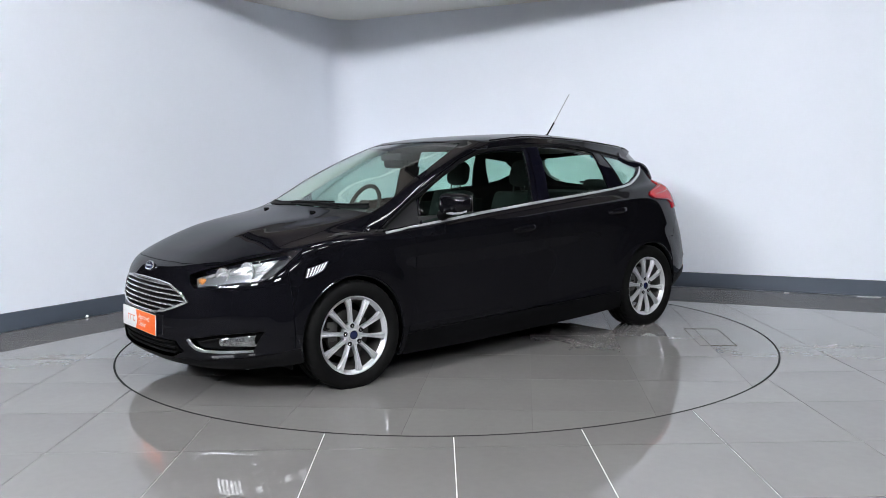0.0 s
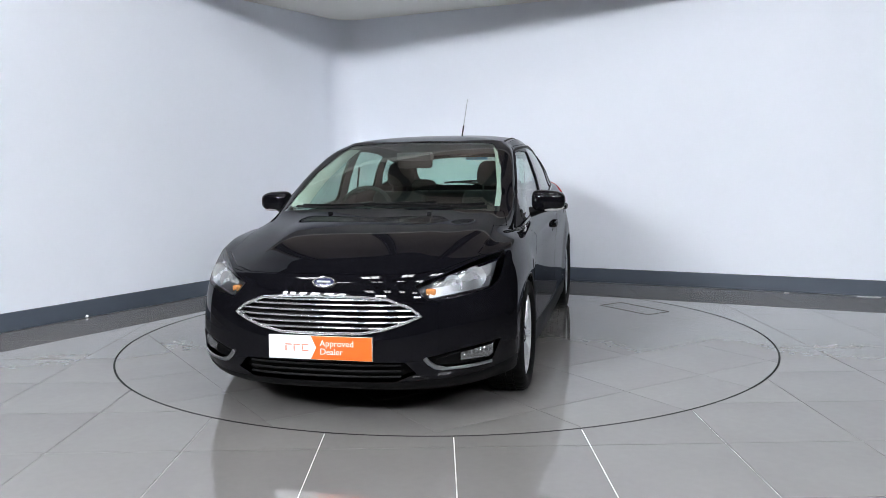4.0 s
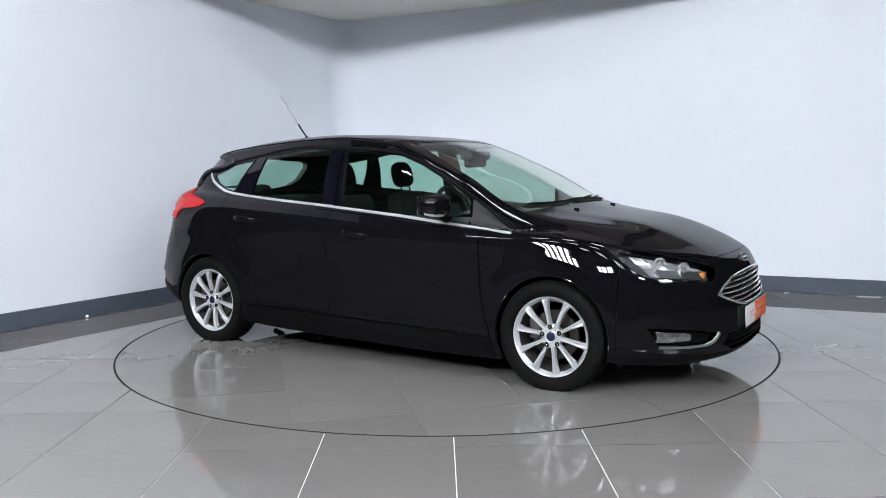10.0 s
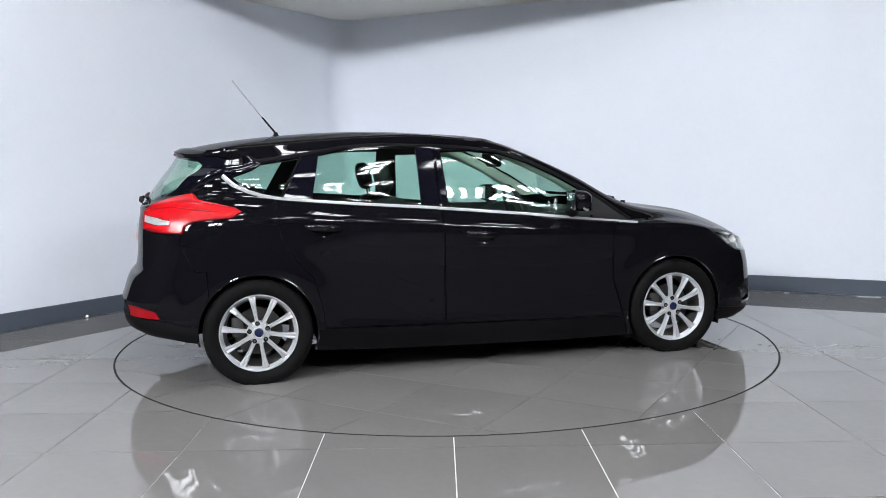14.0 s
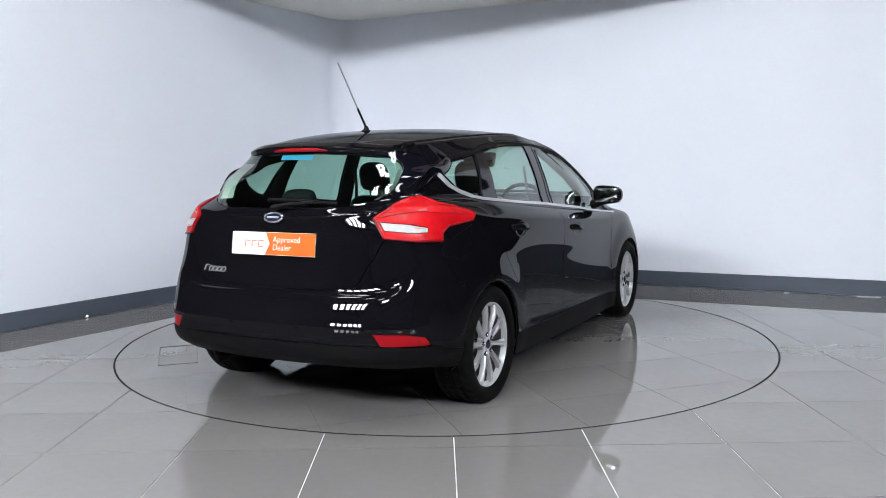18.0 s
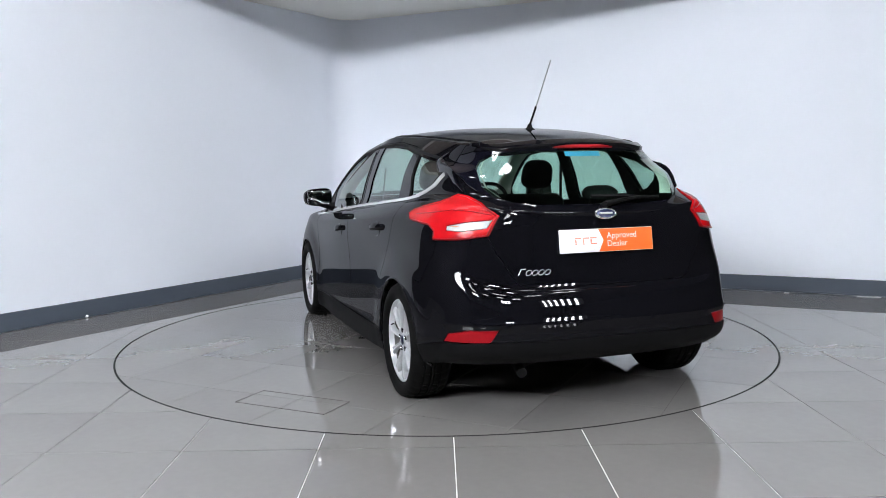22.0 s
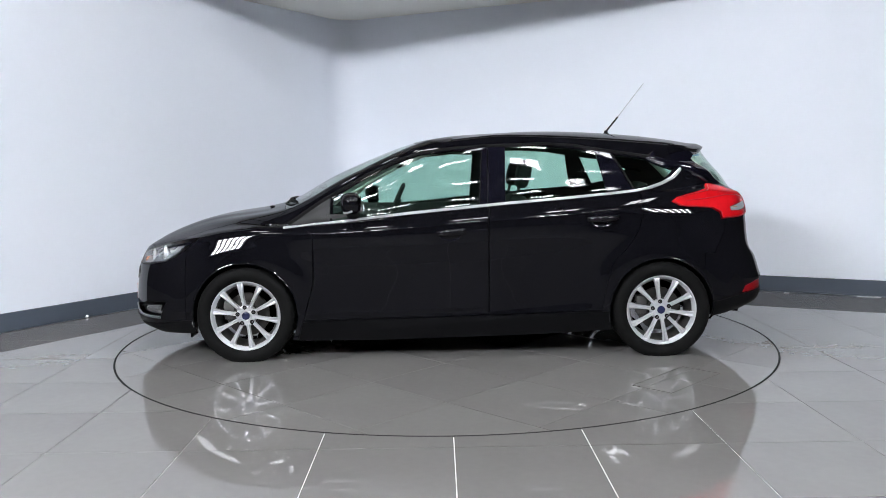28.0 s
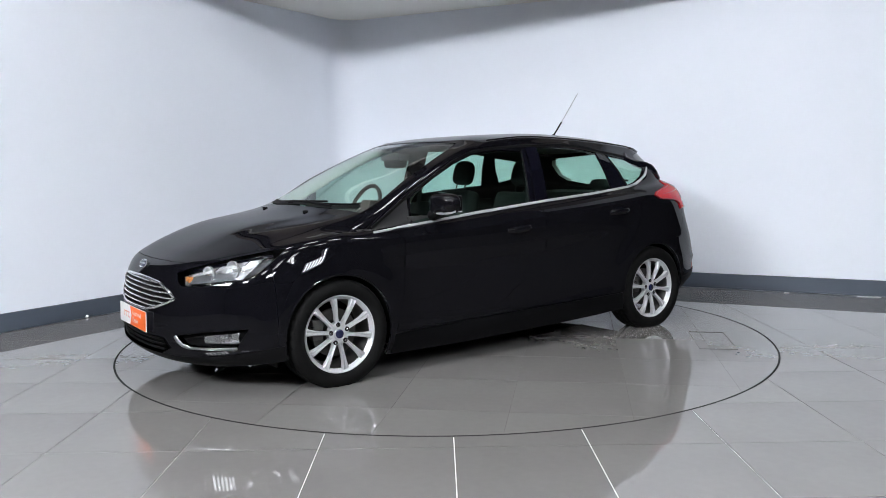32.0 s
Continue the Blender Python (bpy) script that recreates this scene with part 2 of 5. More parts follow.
for nm, size, at in (("ceiling_hall", (HW, HD, 0.2), (HX, HY, HIGH + 0.1)), ("wall_back", (HW, 0.2, HIGH), (HX, BACK_Y - 0.1, HIGH / 2)), ("wall_far", (HW, 0.2, HIGH), (HX, HALL_Y1 + 0.1, HIGH / 2)),
                     ("wall_west", (0.2, HD, HIGH), (HALL_X0 - 0.1, HY, HIGH / 2)), ("wall_east", (0.2, HD, HIGH), (HALL_X1 + 0.1, HY, HIGH / 2))):
    tagged(part(nm, box(size, at), HALL, smooth=False), "dark cladding that closes the hall", "ceiling" if "ceiling" in nm else "wall", kind="structure")


# ---- light panels over the hall ----
def light_panel(m, w, h, cols, rows, glow, bar=0.035):
    t = thing("light_panel", "white gridded ceiling light panel, lit", "light panel", m, "light panels of the hall")
    part("diffuser", box((w, h, 0.02), (0, 0, 0)), glow, t, "glowing diffuser", smooth=False)
    part("housing", box((w + 0.08, h + 0.08, 0.08), (0, 0, 0.055), 0.01), FRAME_WHITE, t)
    for i in range(cols + 1):
        part("bar", box((bar, h + 0.035, 0.03), (-w / 2 + w * i / cols, 0, -0.018)), FRAME_WHITE, t, smooth=False)
    for j in range(rows + 1):
        part("bar", box((w + 0.035, 0.035, 0.03), (0, -h / 2 + h * j / rows, -0.02)), FRAME_WHITE, t, smooth=False)
    for sx in (-1, 1):
        part("wire", tube([(sx * w * 0.4, 0, 0.05), tuple(m.inverted() @ (m @ Vector((sx * w * 0.4, 0, 0.05)) + Vector((0, 0, HIGH - (m @ Vector((sx * w * 0.4, 0, 0.05))).z))))], 0.005, 5), MATT_BLACK, t)
    return t


# two large louvred panels stand high on either hand behind the camera, two small ones between them
for px, py, pz, turn_z, pw, ph, cols_, bar_ in ((-5.4, -7.4, 4.55, -32, 2.95, 1.3, 6, 0.2), (-1.9, -8.4, 4.6, -8, 0.9, 0.6, 3, 0.08), (1.9, -8.4, 4.6, 8, 0.9, 0.6, 3, 0.08), (5.4, -7.4, 4.55, 32, 1.85, 1.3, 6, 0.2)):
    light_panel(pose(px, py, pz, 0, 0, turn_z) @ pose(0, 0, 0, 40, 0, 0), pw, ph, cols_, 2, PANEL, bar_)
# three rows of short gridded roof lights, one over the turntable's near half and two before it
for row_y, first_x, pitch in ((-1.5, -2.3, 1.15), (-4.0, -2.45, 1.2), (-6.5, -2.2, 1.15)):
    for k in range(5):
        light_panel(pose(first_x + pitch * k, row_y, 4.65), 0.46, 0.56, 2, 3, PANEL_SOFT)

# ---- the car's skin ----
# Half of the skin is a loft: fifteen stations run from the nose round the side to the tail, in rows from sill to roof edge.
def stations(s):
    return np.array([[float(q) for q in p.split(",")] for p in s.split()])


ROWS = [
    # lower edge
    stations("2.092,0,.158 2.069,.314,.155 1.981,.562,.157 1.816,.753,.172 1.677,.832,.19 1.323,.862,.169 .921,.844,.125 .303,.850,.135 -.245,.850,.145 -.843,.853,.165 -1.315,.858,.209 -1.71,.813,.268 -1.92,.661,.282 -2.018,.341,.288 -2.036,0,.288"),
    # lip and sill crease
    stations("2.195,0,.208 2.167,.326,.202 2.066,.573,.209 1.874,.767,.234 1.694,.852,.27 1.322,.876,.268 .921,.855,.239 .303,.866,.25 -.245,.870,.265 -.843,.871,.289 -1.314,.878,.309 -1.746,.837,.331 -1.995,.686,.341 -2.078,.36,.347 -2.093,0,.348"),
    # bumper and low door
    stations("2.208,0,.393 2.185,.33,.394 2.078,.574,.402 1.891,.772,.411 1.705,.854,.419 1.323,.876,.439 .921,.858,.42 .303,.870,.42 -.245,.875,.431 -.843,.875,.451 -1.313,.880,.471 -1.754,.843,.468 -2.001,.687,.474 -2.086,.358,.476 -2.1,0,.477"),
    # grille top and mid door
    stations("2.171,0,.594 2.15,.339,.597 2.049,.569,.602 1.872,.752,.618 1.681,.835,.628 1.325,.874,.647 .922,.862,.629 .303,.875,.63 -.245,.880,.651 -.843,.878,.681 -1.314,.877,.702 -1.767,.826,.675 -1.972,.675,.622 -2.052,.347,.612 -2.062,0,.612"),
    # shoulder
    stations("2.117,0,.701 2.091,.342,.706 1.969,.556,.718 1.787,.705,.749 1.623,.787,.789 1.326,.844,.828 .923,.866,.808 .304,.878,.845 -.246,.882,.886 -.845,.876,.925 -1.317,.838,.956 -1.753,.762,.956 -1.924,.6,.942 -1.985,.342,.928 -1.986,0,.924"),
    # bonnet and waist
    stations("1.738,0,.868 1.718,.326,.87 1.626,.52,.871 1.522,.645,.867 1.439,.723,.858 1.256,.794,.864 1.004,.824,.851 .304,.834,.893 -.247,.835,.94 -.847,.827,.983 -1.322,.793,1.021 -1.702,.717,1.044 -1.89,.571,1.023 -1.968,.34,1 -1.979,0,.996"),
    # scuttle and belt
    stations("1.188,0,.983 1.154,.342,.974 1.087,.589,.971 1.037,.693,.968 1.05,.751,.914 1.088,.768,.86 .865,.786,.873 .304,.796,.925 -.247,.793,.973 -.849,.775,1.03 -1.3,.732,1.068 -1.624,.653,1.093 -1.826,.523,1.069 -1.934,.324,1.046 -1.965,0,1.038"),
    # half way up the glass
    stations(".798,0,1.184 .774,.341,1.172 .716,.59,1.159 .665,.692,1.152 .662,.719,1.112 .61,.735,1.076 .417,.741,1.098 .075,.734,1.132 -.327,.732,1.166 -.86,.717,1.187 -1.288,.687,1.179 -1.586,.625,1.183 -1.758,.502,1.169 -1.859,.308,1.151 -1.886,0,1.149"),
    # window tops
    stations(".391,0,1.348 .372,.326,1.345 .323,.557,1.333 .279,.628,1.326 .254,.643,1.309 .15,.649,1.292 .007,.655,1.311 -.195,.66,1.332 -.417,.657,1.338 -.87,.645,1.317 -1.263,.617,1.268 -1.528,.56,1.244 -1.676,.463,1.25 -1.78,.278,1.251 -1.808,0,1.251"),
    # roof edge
    stations(".237,0,1.398 .211,.296,1.395 .146,.511,1.397 .1,.56,1.388 .052,.575,1.383 -.01,.579,1.388 -.133,.584,1.401 -.295,.587,1.414 -.497,.583,1.41 -.899,.568,1.39 -1.252,.54,1.361 -1.505,.488,1.339 -1.626,.409,1.331 -1.717,.257,1.346 -1.739,0,1.354"),
]
SPINE = stations(".237,0,1.398 0,0,1.430 -.3,0,1.449 -.68,0,1.458 -1.07,0,1.441 -1.46,0,1.402 -1.739,0,1.354")
NU, NV, NR = 10, 14, 12
TAIL_HOLLOW = stations("-1.948,.65,.672 -2.020,.342,.648 -2.030,0,.648")


def glide(P, n, first, last):
    """Chordal Catmull-Rom through P along axis 0, n steps a span, with the points that come before and after."""
    P = np.concatenate([first[None], P, last[None]])
    out = []
    for i in range(1, len(P) - 2):
        p0, p1, p2, p3 = P[i - 1:i + 3]
        d = lambda a, b: np.maximum(np.linalg.norm(b - a, axis=-1, keepdims=True), 1e-4) ** 0.6
        t0 = 0 * d(p0, p1)
        t1 = t0 + d(p0, p1)
        t2 = t1 + d(p1, p2)
        t3 = t2 + d(p2, p3)
        for k in range(n + (i == len(P) - 3)):
            t = t1 + (t2 - t1) * k / n
            a1 = (t1 - t) / (t1 - t0) * p0 + (t - t0) / (t1 - t0) * p1
            a2 = (t2 - t) / (t2 - t1) * p1 + (t - t1) / (t2 - t1) * p2
            a3 = (t3 - t) / (t3 - t2) * p2 + (t - t2) / (t3 - t2) * p3
            b1 = (t2 - t) / (t2 - t0) * a1 + (t - t0) / (t2 - t0) * a2
            b2 = (t3 - t) / (t3 - t1) * a2 + (t - t1) / (t3 - t1) * a3
            out.append((t2 - t) / (t2 - t1) * b1 + (t - t1) / (t2 - t1) * b2)
    return np.array(out)


FLIP = np.array([1.0, -1.0, 1.0])


def with_hollow(rows):
    """A row between mid door and shoulder, which draws the tailgate in above the bumper."""
    mid = glide(np.stack(rows[2:6]), 2, rows[1], rows[6])[3]
    mid[12:15] = TAIL_HOLLOW
    return rows[:4] + [mid] + rows[4:]


def skin_points():
    cols = np.stack([glide(r, NU, r[1] * FLIP, r[-2] * FLIP) for r in with_hollow(ROWS)])       # rows x columns x 3
    cols[:, 0, 1] = cols[:, -1, 1] = 0
    body = glide(cols, NV, 2 * cols[0] - cols[1], 2 * cols[-1] - cols[-2])
    spine = glide(SPINE, 12, 2 * SPINE[0] - SPINE[1], 2 * SPINE[-1] - SPINE[-2])
    zc = lambda x: np.interp(x, spine[::-1, 0], spine[::-1, 2])
    edge = body[-1]
    xs = -0.75 + (edge[:, 0] + 0.75) * np.clip(np.abs(edge[:, 0] + 0.75) / 1.0, 0, 1) * 0.55
    rings = []
    for k in range(1, NR + 1):
        t = k / NR
        x = edge[:, 0] * (1 - t) + xs * t
        y = edge[:, 1] * (1 - t)
        drop = (zc(edge[:, 0]) - edge[:, 2]) * (1 - t) ** 3.0
        rings.append(np.stack([x, y, zc(x) - drop], 1))
    return np.concatenate([body, np.array(rings)])


def soften(P, s_col=0.5 * NU, s_row=0.19 * NV):
    """Even out the curvature below the belt, so that reflections run clean; the outline keeps its place."""
    def blur(Q, axis, s):
        n = int(3 * s)
        k = np.exp(-0.5 * (np.arange(-n, n + 1) / s) ** 2)
        k /= k.sum()
        if axis == 1:
            head, tail = Q[:, 1:n + 1][:, ::-1] * FLIP, Q[:, -n - 1:-1][:, ::-1] * FLIP
            Q = np.concatenate([head, Q, tail], 1)
        else:
            head, tail = 2 * Q[:1] - Q[1:n + 1][::-1], 2 * Q[-1:] - Q[-n - 1:-1][::-1]
            Q = np.concatenate([head, Q, tail], 0)
        m = Q.shape[axis] - 2 * n
        return sum(w * np.take(Q, range(i, i + m), axis) for i, w in enumerate(k))

    g = lambda Q: blur(blur(Q, 1, s_col), 0, s_row)
    top = 7 * NV + NV // 2
    low = P[:top + 2 * NV]
    one = g(low)
    even = 2 * one - g(one)
    w = np.clip((top - np.arange(len(low))) / (0.9 * NV), 0, 1)[:, None, None]
    out = P.copy()
    out[:len(low)] = low * (1 - w) + even * w
    out[:, 0, 1] = out[:, -1, 1] = 0
    return out


SKIN = soften(skin_points())
# two raised creases run up the bonnet, a hollow lies between them and the wings
for row in range(5 * NV + 4, 7 * NV):
    f = math.sin(math.pi * (row - 5 * NV - 4) / (2 * NV - 4)) ** 0.6
    for col in range(0, 5 * NU):
        SKIN[row, col, 2] += f * (0.012 / (1 + math.exp((col * 8 / NU - 11) / 0.9)) - 0.003)
BODY_ROWS = len(ROWS) * NV + 1


def skin_normals(P):
    du, dv = np.gradient(P, axis=1), np.gradient(P, axis=0)
    du[:, 0] = du[:, 1] * np.array([0, 1, 0]) + np.array([0, 1e-6, 0])
    du[:, -1] = du[:, -2] * np.array([0, 1, 0]) + np.array([0, 1e-6, 0])
    n = np.cross(du, dv)
    n /= np.maximum(np.linalg.norm(n, axis=2, keepdims=True), 1e-9)
    c = P - np.array([0, 0, 0.6])
    n *= np.where((n * c).sum(2, keepdims=True) < 0, -1, 1)
    n[-1] = (0, 0, 1)
    return n



def edge(d, above, below):
    """A pressed edge: 1 on the line, falling away over so many rows on either side."""
    return np.where(d > 0, np.exp(-d / above), np.exp(d / below))


def ramp_up(v, a, b):
    t = np.clip((v - a) / (b - a), 0, 1)
    return t * t * (3 - 2 * t)


def pressings(P):
    """How far the sheet metal stands out along its normal: shoulder line, sill flare, wheel arches, tailgate and bumper edges."""
    n = skin_normals(P)
    x, z = P[..., 0], P[..., 2]
    row = np.arange(P.shape[0])[:, None] + 0 * x
    flank = ramp_up(n[..., 1], 0.45, 0.8)
    tail = ramp_up(-n[..., 0], 0.35, 0.7) * (x < -1.5)
    h = 0.0032 * edge(row - 5 * NV, 0.45 * NV, 0.16 * NV) * flank * ramp_up(x, -1.45, -1.0) * ramp_up(-x, -1.3, -0.7)
    crease = 0.298 - 0.0712 * x
    h = h + 0.012 * ramp_up(crease - z, -0.004, 0.075) * flank * ramp_up(x, -1.0, -0.75) * ramp_up(-x, -0.8, -0.35)
    for cx in (1.324, -1.324):
        d = np.hypot(x - cx, z - 0.297)
        h = h + 0.012 * (1 - ramp_up(d, 0.37, 0.52)) * flank
    low = (z < 0.75) | (row < 5 * NV)
    h = h + 0.008 * edge(row - 6 * NV, 0.35 * NV, 0.15 * NV) * tail
    h = h + 0.013 * edge(row - 2.05 * NV, 0.24 * NV, 0.12 * NV) * tail * low
    return P + n * h[..., None] * (row < 7 * NV)[..., None]


SKIN = pressings(SKIN)
NORMALS = skin_normals(SKIN)

# outlines that part the skin: s side (x, z), f front and r rear (y, z), t top (x, y), q quarter views of the corners
def outline(s, smooth=0):
    p = [Vector([float(a) for a in q.split(",")]) for q in s.split()]
    for _ in range(smooth):
        o = []
        for a, b in zip(p, p[1:] + p[:1]):
            o += [a * 0.75 + b * 0.25, a * 0.25 + b * 0.75]
        p = o
    return p


def ring(cx, cz, r, n=44):
    return [Vector((cx + r * math.cos(2 * math.pi * k / n), cz + r * math.sin(2 * math.pi * k / n))) for k in range(n)]


PANELS = [
    ("bonnet", "t", lambda c, n: n.z > 0.2 and 1.0 < c.x < 2.12 and c.z > 0.66, outline("2.2,-.1 2.097,.0 2.092,.16 2.075,.32 2.04,.43 1.95,.548 1.84,.625 1.70,.714 1.58,.752 1.42,.738 1.16,.735 1.05,.70 1.10,.5 1.15,.3 1.17,-.1")),
    ("front_wing", "s", lambda c, n: n.y > 0.1, outline("1.70,.16 1.70,.70 1.73,.79 1.60,.83 1.3,.90 1.09,.872 .97,.87 .885,.80 .89,.5 .93,.36 .955,.26 .97,.16")),
    ("front_door", "s", lambda c, n: n.y > 0.1, outline("-.217,.285 .95,.262 .925,.36 .885,.5 .88,.80 .965,.865 1.09,.866 .84,1.035 .70,1.108 .55,1.192 .38,1.273 .20,1.333 -.03,1.360 -.23,1.372")),
    ("rear_door", "s", lambda c, n: n.y > 0.1, outline("-.225,.285 -.238,1.372 -.60,1.378 -.90,1.345 -1.03,1.315 -1.20,1.05 -1.20,.93 -1.175,.816 -1.10,.70 -1.007,.602 -.965,.45 -.945,.305")),
    ("windscreen", "f", lambda c, n: 0.1 < c.x < 1.2 and n.x > 0.2 and c.z > 0.93, outline("0,.988 .40,.981 .58,.970 .675,.962 .662,1.05 .612,1.21 .55,1.33 .50,1.375 .28,1.387 0,1.39 -.1,1.39 -.1,.988")),
    ("front_glass", "s", lambda c, n: n.y > 0.1, outline("-.172,.976 -.178,1.10 -.195,1.316 -.01,1.325 .20,1.300 .377,1.240 .548,1.157 .66,1.095 .755,1.035 .765,.99 .767,.888")),
    ("mirror_sail", "s", lambda c, n: n.y > 0.1, outline("1.06,.860 .785,.888 .78,1.03 .80,1.033 .92,.955")),
    ("rear_glass_side", "s", lambda c, n: n.y > 0.1, outline("-.339,.996 -.348,1.346 -.577,1.346 -.788,1.331 -.935,1.303 -.988,1.048")),
    ("quarter_glass", "s", lambda c, n: n.y > 0.1, outline("-1.041,1.288 -1.167,1.068 -1.281,1.090 -1.378,1.130 -1.441,1.19 -1.305,1.251")),
    ("rear_bumper", "s", lambda c, n: c.x < -1.5 and c.z < 0.91, outline("-1.60,.2 -1.615,.50 -1.66,.66 -1.735,.80 -1.737,.875 -2.0,.91 -2.3,.91 -2.3,.2")),
    ("tailgate", "r", lambda c, n: c.x < -1.45 and n.x < 0.3, outline("-.1,.646 .42,.648 .46,.66 .492,.69 .53,.765 .565,.81 .60,.89 .615,.96 .635,1.04 .655,1.16 .625,1.275 .53,1.335 -.1,1.362")),
    ("window_border", "r", lambda c, n: c.x < -1.45 and n.x < 0.3, outline("-.1,1.030 .36,1.034 .50,1.066 .575,1.105 .605,1.14 .622,1.19 .615,1.235 .58,1.275 .51,1.303 .3,1.314 -.1,1.318")),
    ("rear_window", "r", lambda c, n: c.x < -1.45 and n.x < 0.3, outline("-.1,1.035 .34,1.040 .45,1.052 .52,1.078 .552,1.12 .556,1.17 .543,1.215 .51,1.255 .46,1.283 .38,1.297 .25,1.303 -.1,1.308")),
    ("tail_lamp", "rq", lambda c, n: c.x < -1.3, outline("-.985,.990 -.948,.897 -.80,.876 -.647,.868 -.645,.908 -.60,.939 -.525,.948 -.43,.958 -.402,.985 -.443,1.009 -.53,1.031 -.638,1.053 -.72,1.089 -.784,1.079 -.88,1.048 -.950,1.013")),
    ("reverse_lamp", "rq", lambda c, n: c.x < -1.3, outline("-.957,.971 -.936,.932 -.81,.916 -.73,.919 -.73,.940 -.84,.960")),
    ("rear_reflector", "rq", lambda c, n: c.x < -1.6, outline("-1.027,.461 -.992,.403 -.87,.397 -.744,.393 -.774,.435 -.883,.459")),
    ("rear_skirt", "s", lambda c, n: c.x < -1.5 and c.z < 0.47, outline("-1.5,.1 -1.5,.330 -1.70,.355 -1.85,.386 -2.02,.402 -2.3,.408 -2.3,.1")),
    ("head_lamp", "fq", lambda c, n: c.x > 1.4, outline("-1.165,.668 -1.15,.625 -1.124,.603 -.991,.607 -.852,.627 -.764,.640 -.703,.667 -.632,.732 -.575,.795 -.684,.779 -.844,.750 -.982,.718 -1.102,.690")),
    ("grille", "f", lambda c, n: c.x > 1.9, outline("-.1,.446 .20,.450 .31,.470 .40,.498 .475,.530 .42,.572 .32,.612 .20,.623 -.1,.627")),
    ("lower_grille", "f", lambda c, n: c.x > 1.9, outline("-.1,.226 .36,.226 .45,.262 .40,.314 -.1,.32")),
    ("fog_recess", "f", lambda c, n: c.x > 1.6, outline(".50,.335 .545,.287 .66,.278 .768,.284 .805,.381 .65,.364 .57,.347")),
    ("front_lip", "s", lambda c, n: c.x > 1.65 and c.z < 0.3, outline("1.6,.1 1.6,.272 1.70,.275 1.88,.245 2.07,.222 2.3,.222 2.3,.1")),
    ("sill", "s", lambda c, n: n.y > -0.5 and abs(c.x) < 1.1, outline("-1.0,.1 -1.0,.298 .96,.252 1.0,.1")),
    ("front_arch", "s", lambda c, n: n.y > -2, ring(1.324, 0.297, 0.334)),
    ("rear_arch", "s", lambda c, n: n.y > -2, ring(-1.324, 0.297, 0.334)),
]
R2 = math.sqrt(0.5)
AXES = {"s": (Vector((1, 0, 0)), Vector((0, 0, 1))), "f": (Vector((0, 1, 0)), Vector((0, 0, 1))), "r": (Vector((0, 1, 0)), Vector((0, 0, 1))),
        "t": (Vector((1, 0, 0)), Vector((0, 1, 0))), "rq": (Vector((R2, R2, 0)), Vector((0, 0, 1))), "fq": (Vector((-R2, R2, 0)), Vector((0, 0, 1)))}


def inside(p, poly):
    r, n = False, len(poly)
    for i in range(n):
        a, b = poly[i], poly[i - 1]
        if (a.y > p.y) != (b.y > p.y) and p.x < (b.x - a.x) * (p.y - a.y) / (b.y - a.y) + a.x:
            r = not r
    return r


